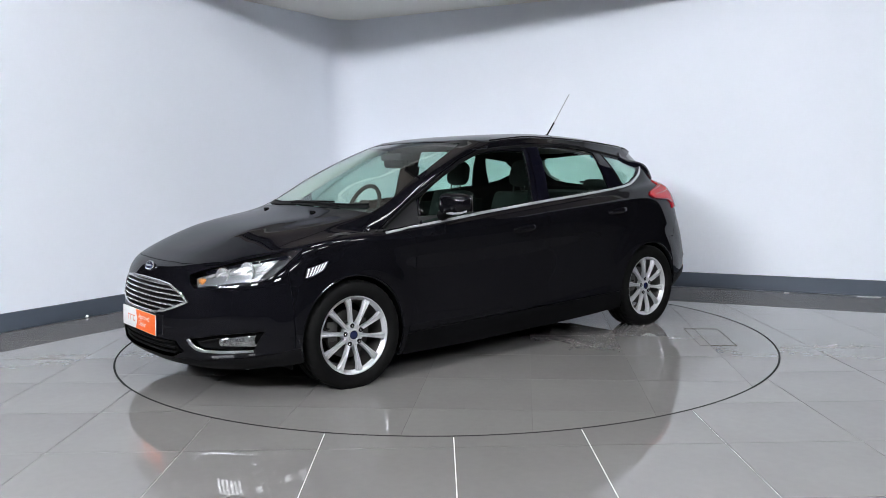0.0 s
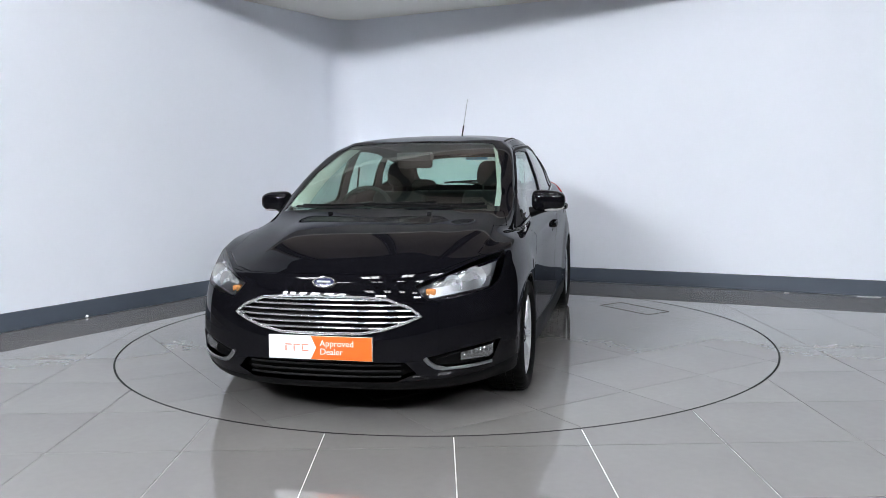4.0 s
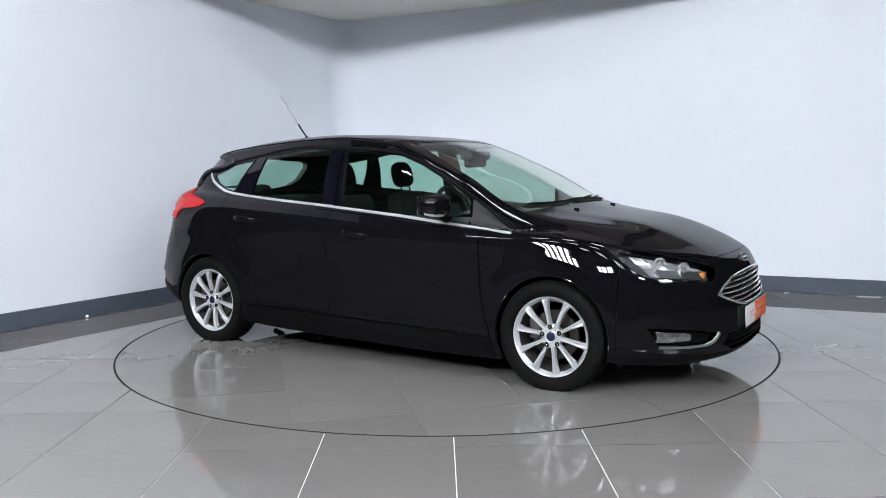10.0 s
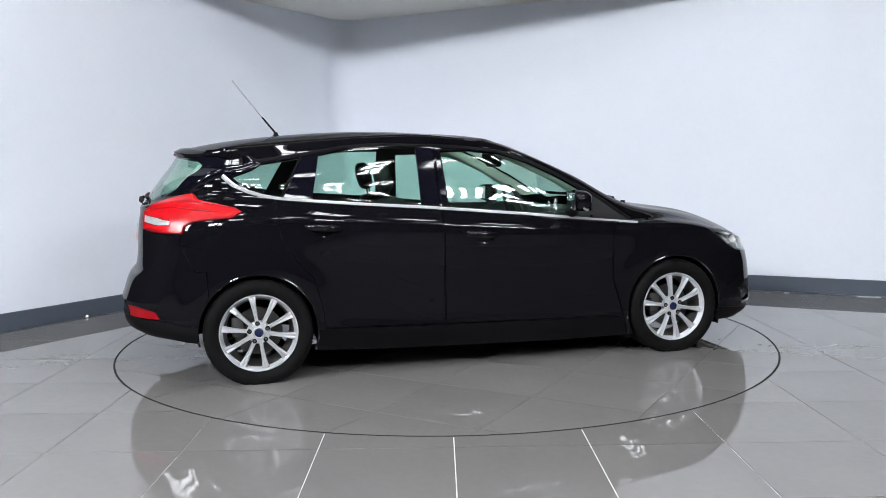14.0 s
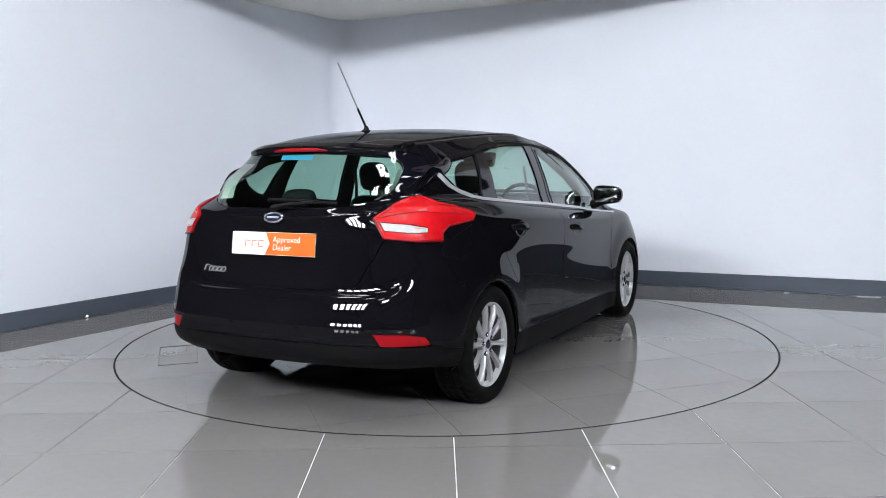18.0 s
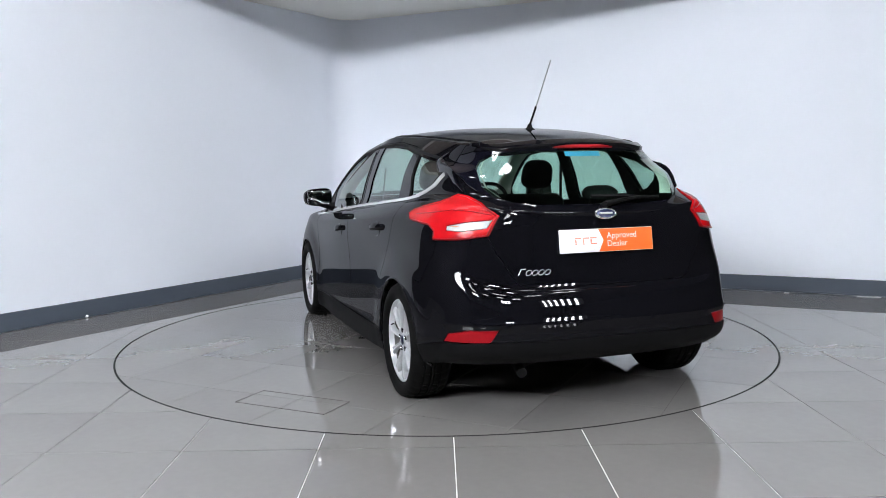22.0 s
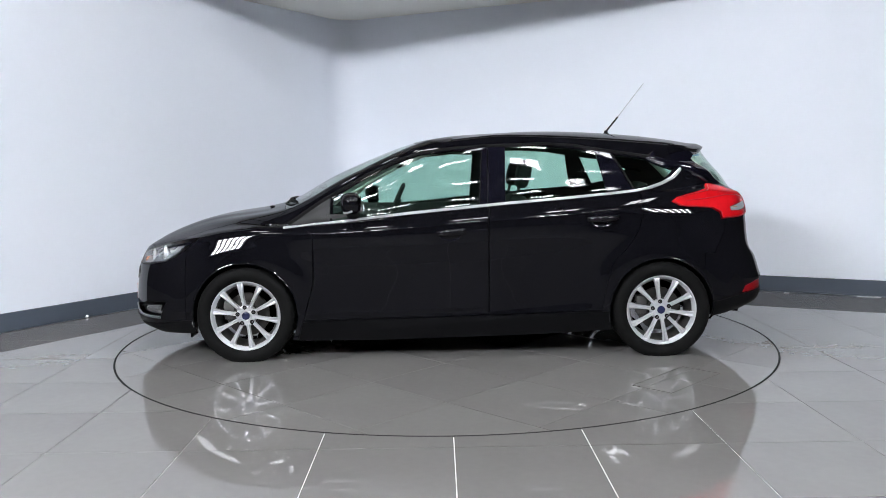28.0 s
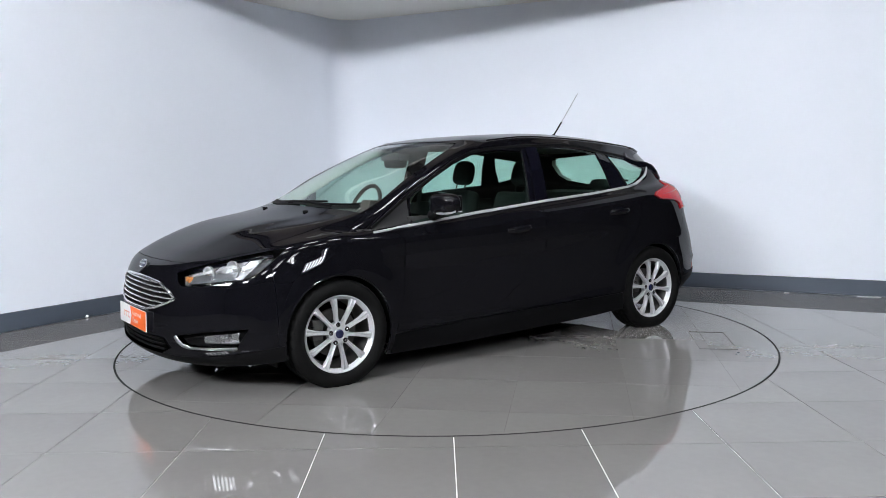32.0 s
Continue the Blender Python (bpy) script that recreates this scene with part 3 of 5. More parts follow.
def cut_skin():
    """The half skin, cut along every outline; gives back its faces by panel as (points, normals, faces)."""
    bm = bmesh.new()
    lay = bm.verts.layers.float_vector.new("soft")
    h, w = SKIN.shape[:2]
    vs = [[bm.verts.new(SKIN[i, j]) for j in range(w)] for i in range(h)]
    for i in range(h):
        for j in range(w):
            vs[i][j][lay] = Vector(NORMALS[i, j])
    roof_tag = bm.faces.layers.int.new("roof")
    bm.faces.layers.int.new("pid")
    roof_tag = bm.faces.layers.int["roof"]
    for i in range(h - 1):
        for j in range(w - 1):
            q = bm.faces.new((vs[i][j], vs[i][j + 1], vs[i + 1][j + 1], vs[i + 1][j]))
            q[roof_tag] = int(i >= BODY_ROWS - 1)

    def soft(f):
        n = Vector()
        for v in f.verts:
            n += Vector(v[lay])
        return n.normalized()

    pid = bm.faces.layers.int["pid"]
    for k_, (name, view, ok, poly) in enumerate(PANELS):
        a1, a2 = AXES[view]
        deep = a1.cross(a2)
        lo = Vector((min(p.x for p in poly) - 0.06, min(p.y for p in poly) - 0.06))
        hi = Vector((max(p.x for p in poly) + 0.06, max(p.y for p in poly) + 0.06))
        flat = lambda c: Vector((c.dot(a1), c.dot(a2)))
        region = set()
        for f in bm.faces:
            c = f.calc_center_median()
            q = flat(c)
            if lo.x < q.x < hi.x and lo.y < q.y < hi.y and ok(c, soft(f)):
                region.add(f)
        for i in range(len(poly)):
            p, q = poly[i - 1], poly[i]
            d = q - p
            if d.length < 1e-6:
                continue
            pad = 0.002
            x0, x1, y0, y1 = min(p.x, q.x) - pad, max(p.x, q.x) + pad, min(p.y, q.y) - pad, max(p.y, q.y) + pad
            hitf = []
            for f in region:
                us = [v.co.dot(a1) for v in f.verts]
                ws = [v.co.dot(a2) for v in f.verts]
                if max(us) >= x0 and min(us) <= x1 and max(ws) >= y0 and min(ws) <= y1:
                    hitf.append(f)
            if not hitf:
                continue
            geom = set(hitf)
            for f in hitf:
                geom.update(f.edges)
                geom.update(f.verts)
            n3 = a1 * -d.y + a2 * d.x
            r = bmesh.ops.bisect_plane(bm, geom=list(geom), dist=1e-5, plane_co=a1 * p.x + a2 * p.y + deep * 0, plane_no=n3.normalized())
            region.update(g for g in r["geom"] if isinstance(g, bmesh.types.BMFace))
            region = {f for f in region if f.is_valid}
        for f in region:
            c = f.calc_center_median()
            if inside(flat(c), poly) and ok(c, soft(f)):
                f[pid] = k_ + 1
    groups = {}
    for f in bm.faces:
        c = f.calc_center_median()
        name = PANELS[f[pid] - 1][0] if f[pid] else None
        if name is None:
            if f[roof_tag] and c.x < 0.3:
                name = "roof"
            elif c.x > 1.6 and c.z < 0.72:
                name = "front_bumper"
            elif c.x < -1.6 and c.z < 0.66:
                name = "rear_bumper"
            else:
                name = "body_side"
        groups.setdefault(name, []).append(f)
    out = {}
    for name, fs in groups.items():
        idx, P, N, F = {}, [], [], []
        for f in fs:
            row = []
            for v in f.verts:
                if v not in idx:
                    idx[v] = len(P)
                    P.append(np.array(v.co))
                    N.append(np.array(Vector(v[lay]).normalized()))
                row.append(idx[v])
            if Vector(f.normal if f.normal.length else soft(f)).dot(soft(f)) < 0:
                row.reverse()
            F.append(row)
        out[name] = (np.array(P), np.array(N), F)
    bm.normal_update()
    bm.free()
    return out


def rim_edges(F):
    seen = {}
    for f in F:
        for a, b in zip(f, f[1:] + f[:1]):
            if (b, a) in seen:
                del seen[(b, a)]
            else:
                seen[(a, b)] = True
    return list(seen)


def panel_mesh(name, pieces, mat, gap=0.002, depth=0.012, push=0.0):
    """One mesh from (points, normals, faces) pieces, set back at its rim by the gap and turned inwards there by depth."""
    P, N, F = [], [], []
    for p, n, f in pieces:
        p = p + n * push
        edges = rim_edges(f)
        side = np.zeros_like(p)
        for a, b in edges:
            e = p[b] - p[a]
            s = np.cross(n[a] + n[b], e)
            L = np.linalg.norm(s)
            if L > 1e-12 and not (abs(p[a][1]) < 1e-6 and abs(p[b][1]) < 1e-6):
                side[a] += s / L
                side[b] += s / L
        L = np.linalg.norm(side, axis=1, keepdims=True)
        side = np.where(L > 1e-9, side / np.maximum(L, 1e-9), 0)
        onmid = np.abs(p[:, 1]) < 1e-6
        side[onmid, 1] = 0
        q = p + side * gap
        base = len(P)
        P += list(q)
        N += list(n)
        F += [[base + i for i in r] for r in f]
        if depth:
            top, low = {}, {}
            for a, b in edges:
                if onmid[a] and onmid[b]:
                    continue
                for v in (a, b):
                    if v not in top:
                        top[v] = len(P)
                        P.append(q[v])
                        N.append(-side[v] if np.linalg.norm(side[v]) > 0.1 else n[v])
                        low[v] = len(P)
                        P.append(q[v] - n[v] * depth)
                        N.append(-side[v] if np.linalg.norm(side[v]) > 0.1 else n[v])
                F.append([top[b], top[a], low[a], low[b]])
    me = bpy.data.meshes.new(name)
    me.from_pydata([tuple(v) for v in P], [], F)
    me.materials.append(mat)
    for poly in me.polygons:
        poly.use_smooth = True
    me.normals_split_custom_set_from_vertices([tuple(v) for v in N])
    return me


def mirrored(piece):
    p, n, f = piece
    return p * FLIP, n * FLIP, [r[::-1] for r in f]


CUT = cut_skin()
car = thing("car", "black five-door hatchback car with silver alloy wheels", "car")
PAIRED = {"front_wing": PAINT, "front_door": PAINT, "rear_door": PAINT, "body_side": PAINT, "sill": SILL, "mirror_sail": SAIL,
          "front_glass": GLASS, "rear_glass_side": GLASS, "quarter_glass": GLASS, "tail_lamp": RED, "reverse_lamp": CLEAR, "rear_reflector": RED_DEEP}
MIDDLE = {"bonnet": PAINT, "roof": PAINT, "windscreen": SCREEN, "tailgate": PAINT, "rear_window": GLASS, "window_border": GLOSS, "front_bumper": PAINT,
          "rear_bumper": PAINT, "rear_skirt": TRIM, "front_lip": TRIM}
OPEN = ("front_arch", "rear_arch", "grille", "lower_grille", "fog_recess", "head_lamp")
PANEL_LABEL = {"reverse_lamp": "clear reversing lamp lens", "tail_lamp": "red tail lamp", "rear_reflector": "deep red reflector", "front_glass": "green-tinted door window", "rear_glass_side": "green-tinted door window",
               "quarter_glass": "small tinted rear side window", "windscreen": "green-tinted windscreen", "rear_window": "green-tinted rear window", "window_border": "black printed glass border",
               "rear_skirt": "matt black bumper skirt", "front_lip": "matt black bumper lip", "mirror_sail": "satin black window corner"}
NICE = {"rear_glass_side": "door_window", "front_glass": "door_window", "quarter_glass": "quarter_window", "body_side": "body_side"}
SIDES = {}
for name, mat in PAIRED.items():
    g = 0.0004 if mat in (GLASS,) else 0.002
    for s in (1, -1):
        piece = CUT[name] if s == 1 else mirrored(CUT[name])
        me = panel_mesh(NICE.get(name, name), [piece], mat, g, 0.0 if mat is GLASS else 0.012, push=-0.003 if mat is GLASS else 0.007 if name in ("tail_lamp", "reverse_lamp") else 0.0)
        SIDES[name, s] = link(NICE.get(name, name), me, car, PANEL_LABEL.get(name, ""))
for name, mat in MIDDLE.items():
    clear = mat in (GLASS, SCREEN)
    me = panel_mesh(name, [CUT[name], mirrored(CUT[name])], mat, 0.0004 if clear else 0.002, 0.0 if clear else 0.012, push=-0.002 if clear or name == "window_border" else 0.005 if name == "rear_skirt" else 0.0)
    SIDES[name, 0] = link(name, me, car, PANEL_LABEL.get(name, ""))

# inner shell: everything but the glass and the openings, set inwards
CLEARS = ("front_glass", "rear_glass_side", "quarter_glass", "windscreen", "rear_window") + OPEN
inner = []
for name, piece in CUT.items():
    if name not in CLEARS:
        p, n, f = piece
        q = (p - n * 0.014, -n, [r[::-1] for r in f])
        inner += [q, mirrored(q)]
link("cabin_lining", panel_mesh("cabin_lining", inner, LINER, 0.0, 0.0), car, "dark grey cabin lining")

# ---- the car's fittings ----
from mathutils.bvhtree import BVHTree


def skin_tree():
    h, w = SKIN.shape[:2]
    vs = [Vector(p) for p in SKIN.reshape(-1, 3)]
    return BVHTree.FromPolygons(vs, [(i * w + j, i * w + j + 1, (i + 1) * w + j + 1, (i + 1) * w + j) for i in range(h - 1) for j in range(w - 1)])


TREE = skin_tree()


def on_side(x, z, off=0.0):
    hit = TREE.ray_cast(Vector((x, 2.0, z)), Vector((0, -1, 0)))
    y = hit[0].y if hit[0] else 0.8
    return Vector((x, y + off, z))


def on_front(y, z, off=0.0):
    hit = TREE.ray_cast(Vector((3.0, max(abs(y), 1e-4), z)), Vector((-1, 0, 0)))
    return Vector(((hit[0].x if hit[0] else 2.1) + off, y, z))


def on_rear(y, z, off=0.0):
    hit = TREE.ray_cast(Vector((-3.0, max(abs(y), 1e-4), z)), Vector((1, 0, 0)))
    return Vector(((hit[0].x if hit[0] else -2.0) - off, y, z))


def on_top(x, y, off=0.0):
    hit = TREE.ray_cast(Vector((x, max(abs(y), 1e-4), 3.0)), Vector((0, 0, -1)))
    return Vector((x, y, (hit[0].z if hit[0] else 1.0) + off))


def steps(path, n=8):
    out = []
    for a, b in zip(path, path[1:]):
        out += [(a[0] + (b[0] - a[0]) * k / n, a[1] + (b[1] - a[1]) * k / n) for k in range(n)]
    return out + [path[-1]]


def both(build, name, mat, parent=car, label=""):
    """The same part on either side: build() gives it for the left."""
    out = []
    for s in (1, -1):
        bm = build()
        if s < 0:
            bmesh.ops.scale(bm, vec=(1, -1, 1), verts=bm.verts)
            bmesh.ops.reverse_faces(bm, faces=bm.faces)
        out.append(part(name, bm, mat, parent, label))
    return out


def sunk(name, depth):
    p, n, f = CUT[name]
    return (p - n * depth, n, f)


# backs of the openings
link("grille_back", panel_mesh("grille_back", [sunk("grille", 0.035), mirrored(sunk("grille", 0.035))], TRIM, 0, -0.04), car, "black grille backing")
link("intake_back", panel_mesh("intake_back", [sunk("lower_grille", 0.04), mirrored(sunk("lower_grille", 0.04))], UNDER, 0, -0.045), car, "black lower intake")


def grille_half(z):
    pts = outline("-.1,.446 .20,.450 .31,.470 .40,.498 .475,.530 .42,.572 .32,.612 .20,.623 -.1,.627")
    best = 0
    for a, b in zip(pts, pts[1:] + pts[:1]):
        if (a.y > z) != (b.y > z):
            best = max(best, a.x + (b.x - a.x) * (z - a.y) / (b.y - a.y))
    return best


def half_loop(path):
    """A closed loop over both halves from a path given for y >= 0, bottom to top."""
    return path + [(-y, z) for y, z in path[::-1] if y > 1e-6]


frame_path = steps([(0, .450), (.20, .453), (.31, .473), (.40, .501), (.472, .530), (.42, .570), (.32, .609), (.20, .620), (0, .624)], 5)
part("grille_frame", tube([on_front(y, z, 0.002) for y, z in half_loop(frame_path)], 0.0072, 8, True, 0.8), CHROME_SOFT, car, "chrome grille frame")
for zb in (0.477, 0.503, 0.530, 0.557, 0.583, 0.606):
    w = grille_half(zb) - 0.006
    part("grille_bar", tube([on_front(-w + 2 * w * k / 28, zb, -0.008) for k in range(29)], 0.0048, 8, flat=1.8), CHROME_SOFT, car, "chrome grille bar")
for zb in (0.245, 0.272, 0.30):
    part("intake_bar", tube([on_front(-.38 + .76 * k / 20, zb, -0.012) for k in range(21)], 0.006, 6), TRIM, car, "black intake bar")

# fog lamps
for s in (1, -1):
    piece = sunk("fog_recess", 0.03)
    link("fog_recess", panel_mesh("fog_recess", [piece if s > 0 else mirrored(piece)], TRIM, 0, -0.032), car, "black fog lamp recess")


def fog_lens():
    rows = []
    for k in range(17):
        y = 0.640 + 0.132 * k / 16
        lo, hi = 0.302 - 0.002 * k / 16, 0.341 + 0.020 * k / 16
        rows.append([on_front(y, lo + (hi - lo) * j / 4, -0.006 - 0.006 * (k % 2) - 0.01 * (j - 2) ** 2 / 4) for j in range(5)])
    bm = grid_bm(rows)
    r = bmesh.ops.solidify(bm, geom=bm.faces[:], thickness=0.015)
    bmesh.ops.recalc_face_normals(bm, faces=bm.faces)
    return bm


both(fog_lens, "fog_lamp", FOG, car, "clear fog lamp")
both(lambda: tube([on_front(y, z, 0.004) for y, z in steps([(.490, .332), (.508, .308), (.535, .287), (.577, .275), (.661, .273), (.768, .277)], 4)], [0.011] * 12 + [0.008] * 9, 8, flat=0.6), "fog_trim", SATIN, car, "satin chrome fog lamp blade")
both(lambda: tube([on_front(y, z, -0.014) for y, z in steps([(.535, .318), (.59, .332), (.635, .342)], 4)], 0.004, 6), "fog_slat", TRIM)

# head lamps: grey tray, chrome bowls, amber bulb, clear cover
for s in (1, -1):
    side = lambda q: q if s > 0 else mirrored(q)
    lamp = link("head_lamp", panel_mesh("head_lamp", [side(sunk("head_lamp", 0.055))], TRAY, 0, -0.058), car, "clear head lamp with chrome bowls")
    link("cover", panel_mesh("cover", [side(CUT["head_lamp"])], LENS, 0.0008, 0), lamp, "clear cover")

    def bowl(r, depth, at, aim):
        bm = lathe([(0.012, -depth), (r * 0.45, -depth * 0.85), (r * 0.8, -depth * 0.45), (r, 0.0), (r * 1.06, 0.002), (r * 1.06, -0.012)], 28, "z")
        m = Vector(aim).to_track_quat("Z", "Y").to_matrix().to_4x4()
        bmesh.ops.transform(bm, matrix=Matrix.Translation(at) @ m, verts=bm.verts)
        return bm

    for (y, z, r) in ((0.685, 0.686, 0.050), (0.595, 0.664, 0.043)):
        at = on_front(y, z, -0.018)
        part("reflector_bowl", bowl(r, 0.04, (at.x, s * y, z), (0.95, 0.25 * s, 0.1)), REFLECTOR, lamp, "chrome reflector")
        part("bulb", box((0.03, 0.016, 0.016), (at.x - 0.015, s * y, z), 0.006), CLEAR, lamp)
    rng = random.Random(3)
    facets = bmesh.new()
    lo_hi = tuple((y, lo, lo + (hi - lo) * 0.92) for y, lo, hi in ((0.505, 0.617, 0.668), (0.555, 0.612, 0.688), (0.605, 0.612, 0.712), (0.655, 0.628, 0.730), (0.705, 0.652, 0.745), (0.745, 0.680, 0.752)))
    for (ya, la, ha), (yb, lb, hb) in zip(lo_hi, lo_hi[1:]):
        for r_ in range(3):
            dp = [0.024 + 0.022 * rng.random() for _ in range(4)]
            cs = [(ya, la + (ha - la) * r_ / 3), (yb, lb + (hb - lb) * r_ / 3), (yb, lb + (hb - lb) * (r_ + 1) / 3), (ya, la + (ha - la) * (r_ + 1) / 3)]
            vs = [facets.verts.new((on_front(y, z).x - d, s * y, z)) for (y, z), d in zip(cs, dp)]
            facets.faces.new(vs if s > 0 else vs[::-1])
    part("facet_tray", facets, REFLECTOR, lamp, "faceted chrome tray", smooth=False)
    at = on_front(0.50, 0.636, -0.022)
    part("indicator", box((0.03, 0.05, 0.034), (at.x - 0.01, s * 0.502, 0.634), 0.012), AMBER, lamp, "amber indicator")
    rows = []
    for k in range(12):
        y = 0.50 + 0.27 * k / 11
        zt = 0.684 + 0.080 * k / 11
        rows.append([Vector((on_front(y, zt - d, 0).x - 0.012 - 0.02 * (d > 0), s * y, zt - d)) for d in (0, 0.006, 0.014)])
    bm = grid_bm(rows)
    part("brow", bm, GLOSS, lamp, "gloss black brow")
    rows = []
    for k in range(14):
        y = 0.50 + 0.25 * k / 13
        zt = 0.604 + 0.034 * k / 13
        rows.append([Vector((on_front(y, zt + d, 0).x - 0.015 - 0.25 * d, s * y, zt + d)) for d in (0.004, 0.02, 0.045)])
    part("bezel", grid_bm(rows), SATIN, lamp, "silver bezel")

# badges
def badge(m, w, h):
    ring_pts = [(math.cos(2 * math.pi * k / 36) * w, math.sin(2 * math.pi * k / 36) * h, 0) for k in range(36)]
    rim = tube([m @ Vector(p) for p in ring_pts], 0.005, 8, True, up=m.to_3x3() @ Vector((0, 0, 1)))
    plate = bmesh.new()
    c = plate.verts.new(m @ Vector((0, 0, 0.004)))
    vs = [plate.verts.new(m @ Vector((p[0] * 0.95, p[1] * 0.95, 0.001))) for p in ring_pts]
    for a, b in zip(vs, vs[1:] + vs[:1]):
        plate.faces.new((c, a, b))
    b = part("badge", plate, BLUE, car, "blue oval badge")
    part("rim", rim, CHROME_SOFT, b, "chrome oval rim")
    part("scroll", tube([m @ Vector((-w * 0.6 + w * 1.2 * k / 12, 0.0, 0.006)) for k in range(13)], 0.0055, 6), ALLOY, b, "plain chrome mark")


fb = on_front(0, 0.687, 0.007)
badge(Matrix.Translation(fb) @ pose(0, 0, 0, 90, 0, 90) @ pose(0, 0, 0, -28, 0, 0), 0.055, 0.024)
rb = on_rear(0, 0.990, 0.006)
badge(Matrix.Translation(rb) @ pose(0, 0, 0, 90, 0, -90) @ pose(0, 0, 0, -18, 0, 0), 0.055, 0.024)


# ---- dealer plates, front and rear ----
def lettering(text, size, m, mat, parent, label):
    cu = bpy.data.curves.new("lettering", "FONT")
    cu.body, cu.size, cu.extrude, cu.align_x, cu.align_y = text, size, 0.0004, "LEFT", "CENTER"
    tmp = new("lettering", cu)
    me = bpy.data.meshes.new_from_object(tmp.evaluated_get(bpy.context.evaluated_depsgraph_get()))
    bpy.data.objects.remove(tmp)
    me.transform(m)
    me.materials.clear()
    me.materials.append(mat)
    return link("lettering", me, parent, label)


def flat_poly(pts, m, z, thick=0.0006):
    bm = slab(pts, z, z + thick)
    bmesh.ops.transform(bm, matrix=m, verts=bm.verts)
    return bm


def dealer_plate(m):
    b = box((0.52, 0.114, 0.005), (0, 0, 0), 0.002)
    bmesh.ops.transform(b, matrix=m, verts=b.verts)
    p = part("number_plate", b, WHITE, car, "white and orange dealer plate")
    part("orange_field", flat_poly([(-0.045, 0.055), (0.258, 0.055), (0.258, -0.055), (-0.045, -0.055), (-0.018, 0.0)], m, 0.0027), ORANGE, p, "orange field")
    for k in range(3):
        x = -0.175 + 0.042 * k
        part("mark", flat_poly([(x, 0.016), (x + 0.034, 0.016), (x + 0.034, 0.010), (x, 0.010)], m, 0.0027), ORANGE_INK, p, "plain red mark")
        part("mark", flat_poly([(x, -0.012), (x + (0.034 if k == 2 else 0.008), -0.012), (x + (0.034 if k == 2 else 0.008), -0.018), (x, -0.018)], m, 0.0027), ORANGE_INK, p, "plain red mark")
        part("mark", flat_poly([(x, 0.008), (x + 0.007, 0.008), (x + 0.007, -0.011), (x, -0.011)], m, 0.0027), ORANGE_INK, p, "plain red mark")
    lettering("Approved", 0.042, m @ Matrix.Translation((0.0, 0.021, 0.003)), WHITE, p, "white lettering")
    lettering("Dealer", 0.042, m @ Matrix.Translation((0.0, -0.019, 0.003)), WHITE, p, "white lettering")


dealer_plate(Matrix.Translation((on_front(0, 0.384).x + 0.006, 0.0, 0.384)) @ pose(0, 0, 0, 90, 0, 90) @ pose(0, 0, 0, -2, 0, 0))
dealer_plate(Matrix.Translation((min(on_rear(y, z).x for y in (0, 0.2, 0.26) for z in (0.81, 0.86, 0.91)) - 0.004, 0.0, 0.860)) @ pose(0, 0, 0, 90, 0, -90) @ pose(0, 0, 0, -8, 0, 0))
# the model name on the tailgate, as plain chrome shapes
part("name_mark", tube([on_rear(y, z, 0.004) for y, z in ((0.470, 0.708), (0.455, 0.736), (0.432, 0.738))], 0.0022, 6), ALLOY, car, "plain slanted silver bar")
for k in range(4):
    c = 0.418 - 0.0315 * k
    loop = [(c - 0.0135 * math.cos(a) - 0.006 * math.sin(a), 0.719 + 0.0125 * math.sin(a)) for a in [2 * math.pi * q / 14 for q in range(14)]]
    part("name_mark", tube([on_rear(y, z, 0.004) for y, z in loop], 0.0020, 6, True), ALLOY, car, "plain slanted silver ring")


# ---- mirrors, handles, trims ----
def mirror_cup():
    bm = bmesh.new()
    bmesh.ops.create_uvsphere(bm, u_segments=28, v_segments=16, radius=1.0)
    for v in bm.verts:
        x, y, z = v.co
        e = lambda q, p: math.copysign(abs(q) ** p, q)
        fx = e(x, 0.75) * (0.085 if x > 0 else 0.035)
        v.co = Vector((fx, e(y, 0.6) * 0.106, e(z, 0.62) * (0.066 - 0.012 * y)))
    bmesh.ops.transform(bm, matrix=Matrix.Translation((0.61, 0.916, 1.003)) @ pose(0, 0, 0, 0, 0, 8), verts=bm.verts)
    return bm


for s, ob in zip((1, -1), both(mirror_cup, "door_mirror", PAINT, car, "gloss black door mirror")):
    def sided(bm):
        if s < 0:
            bmesh.ops.scale(bm, vec=(1, -1, 1), verts=bm.verts)
            bmesh.ops.reverse_faces(bm, faces=bm.faces)
        return bm
    part("mirror_pane", sided(box((0.006, 0.175, 0.10), (0.573, 0.916, 1.003), 0.0028, turn=pose(0, 0, 0, 0, 0, 8))), CHROME, ob, "mirror glass")
    part("indicator", sided(tube([(0.672, 0.898, 0.952), (0.667, 0.943, 0.953), (0.65, 0.983, 0.956), (0.615, 1.011, 0.962)], [0.010, 0.014, 0.014, 0.008], 8, flat=0.8)), CLEAR, ob, "clear indicator strip")
    part("arm", sided(tube([(0.63, 0.80, 0.93), (0.625, 0.86, 0.945), (0.615, 0.91, 0.965)], [0.035, 0.026, 0.03], 10, flat=1.3)), TRIM, ob, "black mirror arm")


def handle(x0, x1, z0, z1):
    n = 14
    pts, rad = [], []
    for k in range(n + 1):
        t = k / n
        x, z = x0 + (x1 - x0) * t, z0 + (z1 - z0) * t
        lift = 0.028 * math.sin(math.pi * t) ** 0.35
        pts.append(on_side(x, z, lift - 0.004))
        rad.append(0.0205 - 0.005 * abs(2 * t - 1) ** 2)
    return tube(pts, rad, 10, flat=0.55)


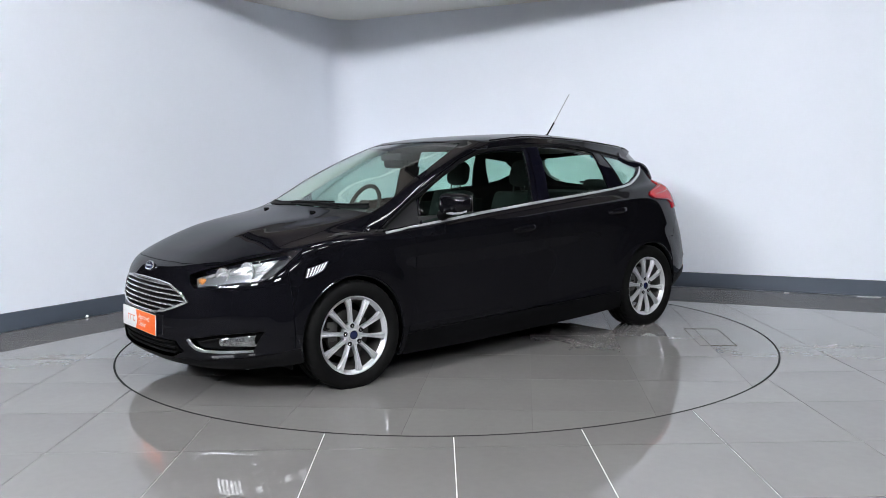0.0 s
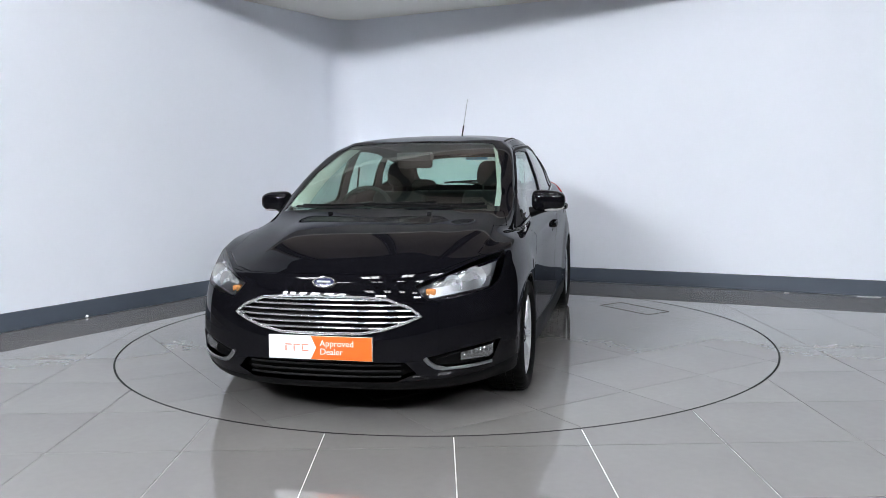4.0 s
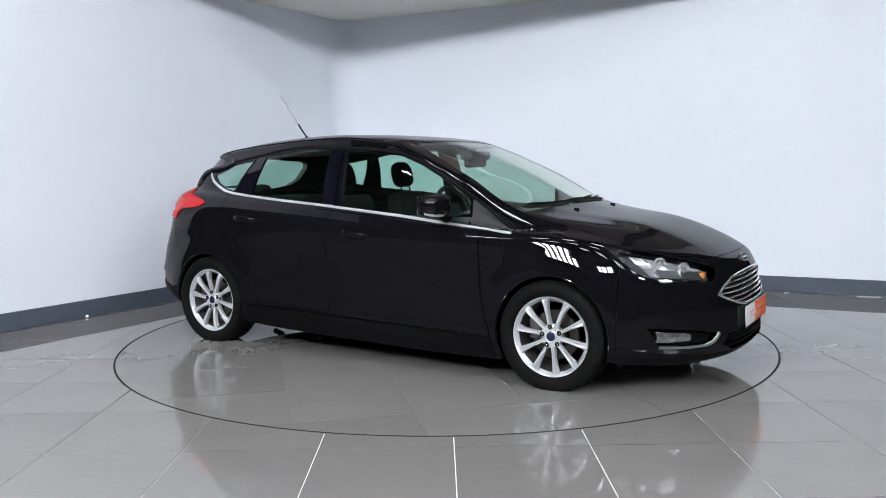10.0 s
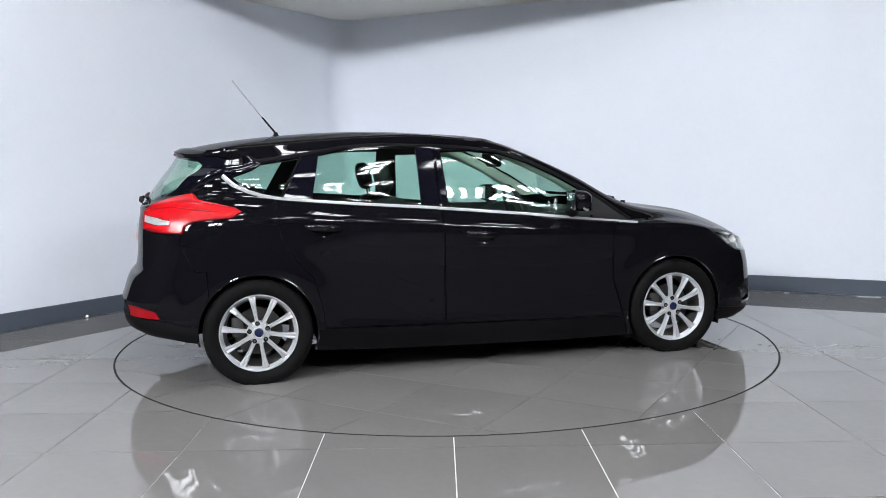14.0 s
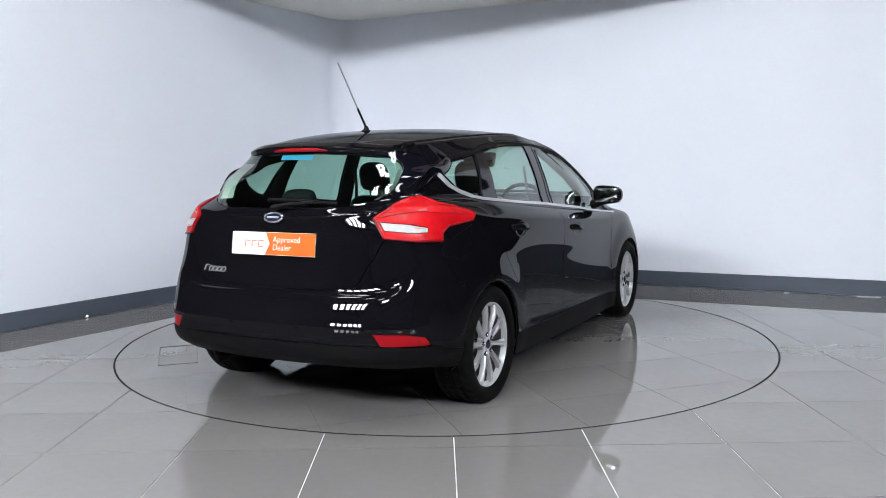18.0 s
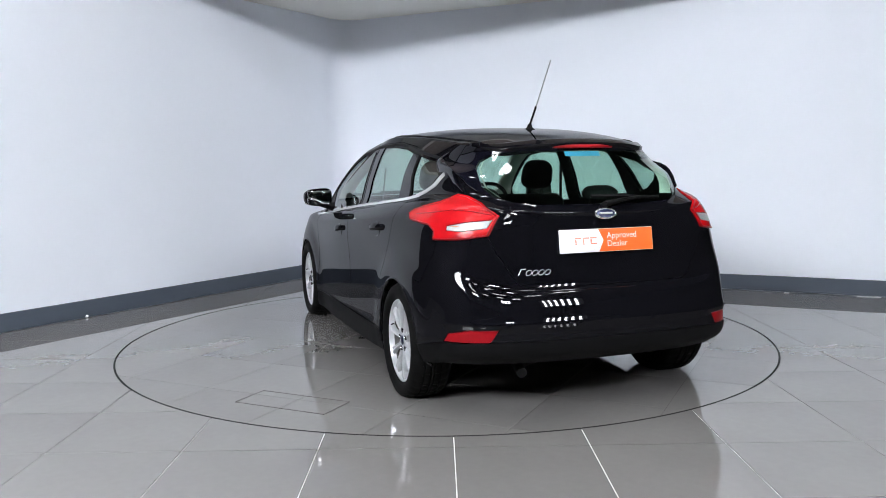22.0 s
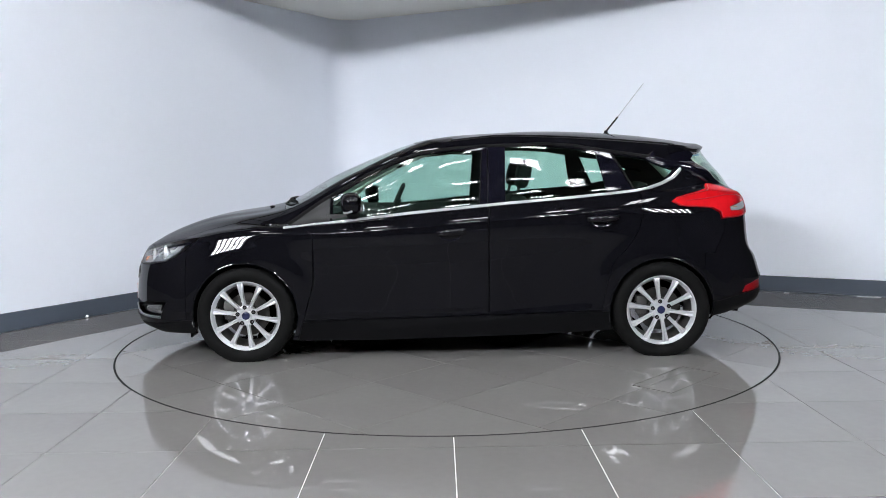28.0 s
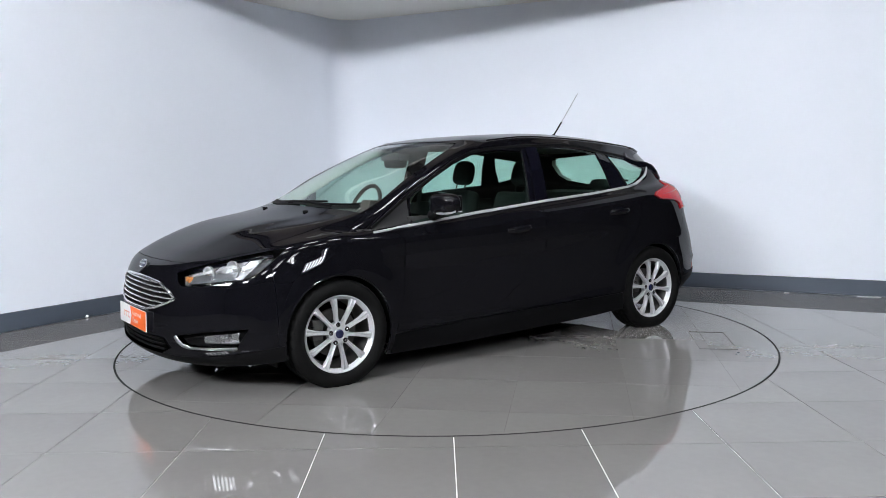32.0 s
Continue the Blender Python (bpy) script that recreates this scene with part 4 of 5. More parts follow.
def dimple(x, z):
    bm = bmesh.new()
    c = on_side(x, z, -0.012)
    cv = bm.verts.new(c)
    vs = [bm.verts.new(on_side(x + 0.070 * math.cos(a), z + 0.042 * math.sin(a), 0.0014)) for a in [2 * math.pi * k / 28 for k in range(28)]]
    for a, b in zip(vs, vs[1:] + vs[:1]):
        bm.faces.new((cv, a, b))
    bmesh.ops.recalc_face_normals(bm, faces=bm.faces)
    return bm


for xa, xb, za, zb in ((0.10, -0.085, 0.808, 0.822), (-0.85, -1.045, 0.880, 0.893)):
    cups = both(lambda: dimple((xa + xb) / 2 + 0.01, (za + zb) / 2 - 0.012), "handle_cup", GLOSS, car, "dark finger recess")
    both(lambda: handle(xa, xb, za, zb), "door_handle", PAINT, car, "black door handle")
belt = steps([(1.072, .850), (.85, .869), (.645, .890), (.30, .928), (-.03, .957), (-.335, .984), (-.70, 1.011), (-1.0, 1.036), (-1.168, 1.052), (-1.27, 1.070), (-1.354, 1.097), (-1.434, 1.135), (-1.490, 1.187)], 6)
both(lambda: tube([on_side(x, z, 0.002) for x, z in belt], [0.010] * 54 + [0.012] * 12 + [0.014] * 7, 8, flat=0.55), "belt_trim", BRIGHT, car, "chrome window line trim")
crown = steps([(1.05, .870), (.84, 1.010), (.70, 1.088), (.55, 1.170), (.38, 1.252), (.20, 1.312), (-.01, 1.338), (-.20, 1.350), (-.60, 1.360), (-.80, 1.346), (-.96, 1.318), (-1.30, 1.268), (-1.48, 1.208)], 6)
both(lambda: tube([on_side(x, z, 0.0) for x, z in crown], 0.012, 8, flat=0.5), "window_frame", TRIM, car, "dull black window frame")
both(lambda: tube([on_side(x, z, 0.001) for x, z in steps([(-.172, .975), (-.196, 1.32)], 8)], 0.006, 6, flat=0.7), "pillar_strip", TRIM)
both(lambda: tube([on_side(x, z, 0.001) for x, z in steps([(-1.167, 1.062), (-1.041, 1.288)], 8)], 0.008, 6, flat=0.7), "pillar_strip", TRIM)


def pillar_cover(a, b, c, d):
    rows = []
    for i in range(9):
        t = i / 8
        rows.append([on_side((a[0] * (1 - t) + b[0] * t) * (1 - u) + (d[0] * (1 - t) + c[0] * t) * u, (a[1] * (1 - t) + b[1] * t) * (1 - u) + (d[1] * (1 - t) + c[1] * t) * u, 0.0025) for u in (0, 0.33, 0.66, 1)])
    bm = grid_bm(rows)
    bmesh.ops.recalc_face_normals(bm, faces=bm.faces)
    bmesh.ops.solidify(bm, geom=bm.faces[:], thickness=0.003)
    return bm


both(lambda: pillar_cover((-.176, .974), (-.199, 1.325), (-.225, 1.335), (-.212, .978)), "pillar_cover", GLOSS, car, "gloss black pillar cover")
both(lambda: pillar_cover((-.231, .980), (-.244, 1.340), (-.345, 1.346), (-.336, .990)), "pillar_cover", GLOSS, car, "gloss black pillar cover")
both(lambda: pillar_cover((-.992, 1.042), (-.940, 1.303), (-1.030, 1.290), (-1.155, 1.058)), "pillar_cover", GLOSS, car, "gloss black pillar cover")


def arch_lip(cx):
    pts = []
    for k in range(41):
        a = radians(-12 + 204 * k / 40)
        x, z = cx + 0.338 * math.cos(a), 0.297 + 0.338 * math.sin(a)
        pts.append(on_side(x, z, -0.004))
    return tube(pts, 0.007, 8, flat=0.9)


for cx in (1.324, -1.324):
    both(lambda: arch_lip(cx), "arch_lip", PAINT)

# ---- aerial, wipers, spoiler, small lamps ----
ant = on_top(-1.136, 0)
aerial = part("aerial", lathe([(0.0, 0.03), (0.011, 0.028), (0.016, 0.01), (0.03, 0.0), (0.032, -0.01)], 20, "z"), TRIM, car, "black whip aerial")
aerial.location = ant
part("mast", tube([(0, 0, 0.02), (-0.085, 0, 0.125)], 0.0062, 8), TRIM, aerial)
part("whip", tube([(-0.085, 0, 0.125), (-0.268, 0, 0.362)], 0.0036, 8), SATIN, aerial, "thin steel whip")


def wiper(path, blade):
    arm = part("wiper", tube([on_top(x, y, h) for x, y, h in path], 0.007, 6), TRIM, car, "black windscreen wiper")
    part("blade", tube([on_top(x, y, 0.006) for x, y in blade], 0.007, 6), TRIM, arm)


wiper([(1.15, -.12, 0.006), (1.13, .1, 0.012), (1.085, .3, 0.010)], [(1.125, .02), (1.115, .25), (1.07, .45), (1.02, .58)])
wiper([(1.11, .40, 0.006), (1.135, .15, 0.012), (1.13, -.1, 0.010)], [(1.13, .12), (1.13, -.1), (1.105, -.33), (1.04, -.55)])
part("scuttle", grid_bm([[on_top(x, y, 0.004) for x in (1.165 - 0.12 * (abs(y) / .62) ** 2.4, 1.135 - 0.12 * (abs(y) / .62) ** 2.4)] for y in [-.6 + 1.2 * k / 24 for k in range(25)]]), TRIM, car, "black plastic scuttle")
for y in (-.30, .30):
    part("washer_jet", box((0.03, 0.022, 0.012), on_top(1.24, y, 0.004), 0.004), TRIM, car)
rear_wiper = part("rear_wiper", tube([on_rear(y, z, o) for y, z, o in ((0.0, 1.030, 0.012), (0.0, 1.036, 0.03), (-.10, 1.055, 0.035), (-.22, 1.064, 0.022))], [0.018, 0.016, 0.010, 0.009], 8), TRIM, car, "black rear wiper")
part("blade", tube([on_rear(y, z, 0.010) for y, z in ((.06, 1.075), (-.1, 1.072), (-.2, 1.066), (-.34, 1.058))], 0.010, 6), TRIM, rear_wiper)


def spoiler():
    rows = []
    edge = SKIN[BODY_ROWS - 1]
    cols = [j for j in range(len(edge)) if edge[j, 0] < -1.44]
    line_ = [edge[j] for j in cols] + [edge[j] * FLIP for j in cols[::-1][1:]]
    n = len(line_)
    for k, e in enumerate(line_):
        t = abs(2 * k / (n - 1) - 1)
        reach = 0.010 + 0.032 * (1 - t ** 4)
        d = Vector((-1, 0.35 * (1 if e[1] > 0 else -1) * t ** 2, 0)).normalized()
        p = Vector(e)
        q = p + d * reach
        up = 0.006
        rows.append([p + Vector((0.06, 0, 0.012)) * (1 if t < 0.95 else 0.3), p + Vector((0, 0, up + 0.002)), q + Vector((0, 0, -0.012)), q + Vector((0.006, 0, -0.028)), p + Vector((-0.01, 0, -0.055)), p + Vector((0.03, 0, -0.03))])
    bm = grid_bm(rows, closed_u=True, cap=True)
    bmesh.ops.recalc_face_normals(bm, faces=bm.faces)
    return bm


both(lambda: tube([on_rear(y, z, 0.012) for y, z in steps([(.575, 1.300), (.618, 1.262), (.642, 1.21), (.642, 1.15), (.626, 1.10)], 5)], [0.012 + 0.022 * math.sin(math.pi * k / 20) for k in range(21)], 8, flat=0.28, up=(1, 0, 0)), "spoiler_fin", GLOSS, car, "gloss black fin beside the rear window")
part("roof_spoiler", spoiler(), PAINT, car, "black roof spoiler")
part("brake_light", tube([(-1.778 + 0.02 * (y / .17) ** 2, y, 1.322) for y in [-.17 + .34 * k / 12 for k in range(13)]], 0.010, 8), RED_DEEP, car, "red high brake light")
bm = grid_bm([[on_rear(y, z, -0.008) for z in (1.272, 1.296)] for y in [-.09 + .2 * k / 8 for k in range(9)]])
part("sticker", bm, STICKER, car, "pale blue sticker inside the rear window")
both(lambda: box((0.012, 0.14, 0.09), (1.69, 0.735, 0.195), 0.004), "spray_flap", TRIM)
for y in (-.55, -.2, .2, .55):
    p = on_rear(y, 0.475, 0.001)
    part("parking_sensor", box((0.006, 0.022, 0.022), p, 0.002), PAINT, car)

# tail lamp bars
for s in (1, -1):
    pts = []
    for k in range(6):
        sv = -0.80 + 0.05 * k / 5
        org = Vector((R2 * sv, R2 * sv, 0.940)) + Vector((-R2, R2, 0)) * 3
        hit = TREE.ray_cast(org, Vector((R2, -R2, 0)))
        pts.append(Vector((hit[0].x, s * hit[0].y, 0.940)) + Vector((-R2, R2 * s, 0)) * 0.001)
    part("indicator", tube(pts, 0.007, 6), AMBER, SIDES["reverse_lamp", s], "amber indicator")

# tail lamp lens: a deep red rim and two raised ribs


def on_quarter(u, z, off):
    org = Vector((R2 * u, R2 * u, z)) + Vector((-R2, R2, 0)) * 3
    hit = TREE.ray_cast(org, Vector((R2, -R2, 0)))
    return Vector((hit[0].x, hit[0].y, z)) + Vector((-R2, R2, 0)) * off


def on_lens(path, radius, closed=False):
    pts = path[:-1] if closed else path
    return tube([on_quarter(u, z, 0.007) for u, z in pts], radius, 6, closed)


lens_edge = [p for n_, v_, k_, p in PANELS if n_ == "tail_lamp"][0]
lens_mid = sum(lens_edge, Vector((0, 0))) / len(lens_edge)
rim_path = [tuple(p + (lens_mid - p).normalized() * 0.008) for p in lens_edge]
for s in (1, -1):
    for nm_, path_, rad_, mt_, lb_ in (("lens_rim", steps(rim_path + rim_path[:1], 4), 0.0055, RED_DEEP, "deep red lens rim"),
                                       ("lens_rib", steps([(-.955, .995), (-.86, 1.012), (-.74, 1.018), (-.62, 1.002), (-.48, .988)], 5), 0.004, RED_DEEP, "raised red rib"),
                                       ("lens_rib", steps([(-.93, 1.012), (-.83, 1.036), (-.73, 1.046), (-.64, 1.030)], 5), 0.003, RED, "raised red rib")):
        bm = on_lens(path_, rad_, nm_ == "lens_rim")
        if s < 0:
            bmesh.ops.scale(bm, vec=(1, -1, 1), verts=bm.verts)
            bmesh.ops.reverse_faces(bm, faces=bm.faces)
        part(nm_, bm, mt_, SIDES["tail_lamp", s], lb_)

# fuel flap: a thin dark joint below the lamp, on the right flank only
flap = steps([(-1.47, .935), (-1.735, .862), (-1.73, .800), (-1.62, .778), (-1.555, .80), (-1.47, .935)], 4)
flap_pts = [on_side(x, z, -0.0012) for x, z in flap[:-1]]
part("fuel_flap_joint", tube([(p.x, -p.y, p.z) for p in flap_pts], 0.0024, 5, True), UNDER, car, "dark joint round the fuel flap")

# roof ditches
both(lambda: tube([on_top(x, y, 0.0) for x, y in steps([(.0, .545), (-.3, .552), (-.9, .538), (-1.25, .505), (-1.5, .455)], 8)], 0.006, 6), "roof_strip", TRIM, car, "black roof strip")

# pale trims along the screen pillars, inside the glass
def inside_strip(edge_at, path):
    rows = []
    for y, z in steps(path, 6):
        rows.append([edge_at(y - 0.004, z, -0.014), edge_at(y - 0.010, z, -0.05), edge_at(y - 0.022, z, -0.10)])
    bm = grid_bm(rows)
    bmesh.ops.recalc_face_normals(bm, faces=bm.faces)
    return bm


def screen_pillar():
    """The cream trim of the screen pillar, from the windscreen's edge back to the door window."""
    front = ((.666, .988), (.656, 1.06), (.640, 1.13), (.612, 1.20), (.588, 1.26), (.562, 1.315), (.54, 1.35))
    back = ((.76, .985), (.70, 1.06), (.60, 1.13), (.50, 1.185), (.37, 1.245), (.22, 1.295), (.06, 1.322))
    rows = []
    for (ya, za), (xb, zb) in zip(front, back):
        p, q = on_front(ya, za, -0.022), on_side(xb, zb, -0.026)
        mid = p + Vector((-0.15, -0.055, -0.004))
        rows.append([p, p * 0.66 + mid * 0.34 + Vector((0, -0.012, 0)), p * 0.33 + mid * 0.67 + Vector((0, -0.012, 0)), mid, mid + Vector((-0.025, 0.022, 0)), mid * 0.3 + q * 0.7 + Vector((-0.03, 0.0, 0)), q])
    bm = grid_bm(rows)
    bmesh.ops.recalc_face_normals(bm, faces=bm.faces)
    return bm


both(screen_pillar, "pillar_trim", PILLAR, car, "cream inner pillar trim")
both(lambda: inside_strip(on_rear, [(.49, 1.072), (.535, 1.12), (.540, 1.17), (.525, 1.215), (.49, 1.255)]), "pillar_trim", PILLAR, car, "pale grey inner pillar trim")

# ---- wheels ----
HUB_Z, TYRE_R = 0.295, 0.311


def tyre_bm():
    prof = [(0.205, 0.05), (0.221, 0.076), (0.227, 0.091), (0.238, 0.102), (0.262, 0.109), (0.285, 0.107), (0.302, 0.098), (0.311, 0.086)]
    tread = [(0.3145, 0.078), (0.3155, 0.052), (0.309, 0.050), (0.309, 0.042), (0.316, 0.040), (0.316, 0.014), (0.309, 0.012), (0.309, 0.004), (0.316, 0.002)]
    half = [(r if r < 0.23 else 0.23 + (r - 0.23) * (TYRE_R - 0.23) / 0.086, a) for r, a in prof + tread]
    full = half + [(r, -a) for r, a in half[::-1]]
    n = 216
    rings = []
    for i, (r, a) in enumerate(full):
        row = []
        for k in range(n):
            rr = r
            if (k + int(abs(a) * 60)) % 6 in (0,) and abs(a) > 0.035 and r > 0.300:
                rr = r - 0.006
            if 0.014 <= abs(a) <= 0.041 and (k + 3) % 9 == 0 and r > 0.304:
                rr = r - 0.005
            th = 2 * math.pi * k / n
            # the tread flattens where it stands
            x, z = rr * math.cos(th), rr * math.sin(th)
            row.append((x, a, max(z, -HUB_Z)))
        rings.append(row)
    bm = grid_bm(rings, closed_u=True)
    bmesh.ops.recalc_face_normals(bm, faces=bm.faces)
    return bm


def spoke_bm(k):
    a0 = 2 * math.pi * (k + 0.25) / 10
    rows = []
    for r, wdt, y, d in ((0.045, 0.0125, 0.071, 0.03), (0.075, 0.0105, 0.075, 0.028), (0.12, 0.0112, 0.081, 0.024), (0.165, 0.0145, 0.085, 0.024), (0.195, 0.0185, 0.084, 0.028), (0.209, 0.0225, 0.078, 0.03)):
        row = []
        for t, dy in ((-1, -d), (-1.0, -0.006), (-0.72, 0), (-0.25, -0.0005), (0, -0.004), (0.25, -0.0005), (0.72, 0), (1.0, -0.006), (1, -d)):
            ang = a0 + wdt * t / r
            row.append((r * math.cos(ang), y + dy, r * math.sin(ang)))
        rows.append(row)
    bm = grid_bm(rows)
    bmesh.ops.recalc_face_normals(bm, faces=bm.faces)
    return bm


def make_wheel():
    w = thing("wheel", "", "")
    part("tyre", tyre_bm(), RUBBER, w, "black rubber tyre")
    rim = part("rim", lathe([(0.198, 0.060), (0.204, 0.066), (0.210, 0.080), (0.217, 0.0875), (0.2225, 0.087), (0.222, 0.078), (0.214, 0.070)], 90), ALLOY, w, "silver alloy rim")
    part("barrel", lathe([(0.20, -0.095), (0.180, -0.06), (0.184, 0.02), (0.199, 0.062)], 60), ALLOY_DARK, rim, "dull inner barrel")
    for k in range(10):
        part("spoke", spoke_bm(k), ALLOY, rim)
    part("hub", lathe([(0.0, 0.074), (0.03, 0.074), (0.036, 0.069), (0.052, 0.0715), (0.064, 0.066), (0.068, 0.04)], 40), ALLOY, rim)
    part("centre_cap", lathe([(0.0, 0.081), (0.018, 0.080), (0.0245, 0.077), (0.0265, 0.07)], 30), BLUE, rim, "blue centre cap")
    part("cap_ring", lathe([(0.0255, 0.074), (0.0305, 0.0765), (0.033, 0.07)], 30), ALLOY, rim)
    for k in range(5):
        a = 2 * math.pi * (k + 0.15) / 5
        at = (0.054 * math.cos(a), 0.0725, 0.054 * math.sin(a))
        c = lathe([(0.0, 0.0016), (0.0125, 0.0016), (0.0135, 0.0012), (0.0135, -0.004)], 16)
        bmesh.ops.translate(c, vec=at, verts=c.verts)
        part("nut_seat", c, UNDER, rim, "dark bolt hole")
        b = lathe([(0.0, 0.007), (0.005, 0.0065), (0.0072, 0.004), (0.0075, -0.004)], 6)
        bmesh.ops.translate(b, vec=at, verts=b.verts)
        part("wheel_nut", b, CHROME, rim, "chrome wheel nut")
    part("brake_disc", lathe([(0.05, 0.03), (0.075, 0.03), (0.078, 0.012), (0.138, 0.012), (0.138, -0.012), (0.05, -0.012)], 48), IRON, w, "grey iron brake disc")
    cal = box((0.07, 0.06, 0.12), (0.115, 0.008, 0.03), 0.015)
    part("brake_caliper", cal, ALLOY_DARK, w, "dull metal brake caliper")
    part("valve", tube([(0.175, 0.072, 0.06), (0.165, 0.088, 0.058)], 0.004, 6), TRIM, w)
    return w


first = make_wheel()
for x in (1.324, -1.324):
    for s in (1, -1):
        m = Matrix.Translation((x, s * 0.778, HUB_Z)) @ pose(0, 0, 0, 0, 0, 0 if s > 0 else 180)
        if x > 0 and s > 0:
            w = first
            w.matrix_basis = m
        else:
            w = copy_thing(first, m)
        w.parent = car
        for key in ("category", "label"):
            if key in w:
                del w[key]


# wheel houses and underside
def house(cx):
    rings = []
    for y in (0.842, 0.55):
        rings.append([(cx + 0.344 * math.cos(radians(-8 + 196 * k / 30)), y, 0.297 + 0.344 * math.sin(radians(-8 + 196 * k / 30))) for k in range(31)])
    bm = grid_bm(rings)
    c = bm.verts.new((cx, 0.55, 0.30))
    bm.verts.ensure_lookup_table()
    ring1 = [v for v in bm.verts if abs(v.co.y - 0.55) < 1e-6 and v is not c]
    for a, b in zip(ring1, ring1[1:]):
        bm.faces.new((a, b, c))
    return bm


for cx in (1.324, -1.324):
    both(lambda: house(cx), "wheel_house", UNDER, car, "dark wheel arch liner")
part("floor_pan", join(box((1.95, 1.62, 0.03), (0, 0, 0.20), 0.01), box((1.0, 1.04, 0.03), (1.40, 0, 0.215), 0.01), box((1.0, 1.04, 0.03), (-1.45, 0, 0.315), 0.01), box((0.3, 1.3, 0.03), (1.84, 0, 0.215), 0.01), box((0.28, 1.3, 0.03), (-1.85, 0, 0.325), 0.01)), UNDER, car, "dark underbody")
# unseen sheets added below the body to block stray light
for size, at in (((1.0, 1.18, 0.012), (1.52, 0, 0.188)), ((0.24, 0.86, 0.012), (1.93, 0, 0.176)), ((0.9, 1.10, 0.012), (-1.50, 0, 0.335))):
    part("undertray", box(size, at, 0.004), UNDER, car, "flat black undertray")
part("silencer", join(box((0.28, 0.55, 0.12), (-1.70, -0.1, 0.285), 0.04), tube([(-1.72, 0.25, 0.23), (-1.86, 0.42, 0.245), (-1.965, 0.44, 0.225)], 0.025, 10)), UNDER, car, "sooty exhaust silencer")
part("rear_axle", join(tube([(-1.324, -0.7, 0.29), (-1.25, -0.4, 0.27), (-1.25, 0.4, 0.27), (-1.324, 0.7, 0.29)], 0.035, 8)), UNDER, car)
part("front_axle", join(tube([(1.324, -0.7, 0.29), (1.30, 0, 0.27), (1.324, 0.7, 0.29)], 0.035, 8)), UNDER, car)
part("sump", box((0.5, 0.6, 0.10), (1.45, 0, 0.20), 0.03), UNDER, car)

# ---- cabin ----
def seat(x, y, width, back_h, lean, high=0.54):
    """Cushion, backrest and a framed head restraint."""
    w = width
    c = part("seat_cushion", box((0.50, w, 0.15), (x + 0.22, y, high - 0.06), 0.05, 3), CLOTH, car, "charcoal cloth seat")
    m = Matrix.Translation((x, y, high)) @ pose(0, 0, 0, 0, -lean, 0)
    b = box((0.13, w, back_h), (0, 0, back_h / 2), 0.05, 3)
    for v in b.verts:
        if v.co.z > back_h * 0.6:
            v.co.y *= 1 - 0.22 * (v.co.z / back_h - 0.6) / 0.4
    bmesh.ops.transform(b, matrix=m, verts=b.verts)
    return part("seat_back", b, CLOTH, car, "charcoal cloth seat back"), m


def restraint(m, back_h, dy=0.0, w=0.24, h=0.19):
    bm = bmesh.new()
    bmesh.ops.create_uvsphere(bm, u_segments=20, v_segments=12, radius=1.0)
    for v in bm.verts:
        e = lambda q, p: math.copysign(abs(q) ** p, q)
        v.co = Vector((e(v.co.x, 0.7) * 0.05, e(v.co.y, 0.6) * w / 2 * (1 - 0.10 * v.co.z), e(v.co.z, 0.65) * h / 2))
    bmesh.ops.transform(bm, matrix=m @ Matrix.Translation((-0.005, dy, back_h + 0.045 + h / 2)), verts=bm.verts)
    ob = part("head_restraint", bm, CLOTH, car, "charcoal head restraint")
    for q in (-0.055, 0.055):
        bm = tube([(0, dy + q, back_h - 0.03), (0, dy + q, back_h + 0.10)], 0.006, 6)
        bmesh.ops.transform(bm, matrix=m, verts=bm.verts)
        part("rod", bm, LINER, ob, "dark rod")


for y in (-0.36, 0.36):
    sb, m = seat(-0.335, y, 0.50, 0.50, 14)
    restraint(m, 0.50, 0.0, 0.215, 0.195)
sb, m = seat(-1.10, 0.0, 1.26, 0.46, 20, 0.55)
for y in (-0.38, 0.38):
    restraint(m, 0.46, y, 0.22, 0.08)
dash = grid_bm([[(0.95 - 0.12 * (abs(y) / .7) ** 2, y, 0.90 + 0.03 * (1 - (y / .7) ** 2)), (0.72, y, 0.925 + 0.02 * math.cos(y * 9)), (0.56, y, 0.915 + 0.035 * math.exp(-((y + .37) / .17) ** 2)), (0.50, y, 0.88), (0.53, y, 0.70), (0.60, y, 0.45)] for y in [-.70 + 1.4 * k / 28 for k in range(29)]])
part("dashboard", dash, LINER, car, "dark grey dashboard")
wheel_m = Matrix.Translation((0.43, -0.36, 0.915)) @ pose(0, 0, 0, 0, 66, 0)
bm = tube([wheel_m @ Vector((0.185 * math.cos(2 * math.pi * k / 36), 0.185 * math.sin(2 * math.pi * k / 36), 0)) for k in range(36)], 0.015, 8, True, up=wheel_m.to_3x3() @ Vector((0, 0, 1)))
sw = part("steering_wheel", bm, LINER, car, "black steering wheel")
hub = box((0.15, 0.13, 0.05), (0, 0, -0.01), 0.02)
bmesh.ops.transform(hub, matrix=wheel_m, verts=hub.verts)
part("boss", hub, LINER, sw)
for a in (90, 270, 0):
    c, s_ = math.cos(radians(a)), math.sin(radians(a))
    part("spoke", tube([wheel_m @ Vector((0.05 * c, 0.05 * s_, -0.01)), wheel_m @ Vector((0.18 * c, 0.18 * s_, 0))], 0.016, 6, flat=0.6), LINER, sw)
part("rear_view_mirror", join(box((0.05, 0.245, 0.075), (0.375, -0.012, 1.25), 0.025), tube([(0.365, 0, 1.27), (0.39, 0, 1.30)], 0.012, 6)), TRIM, car, "black inside mirror")
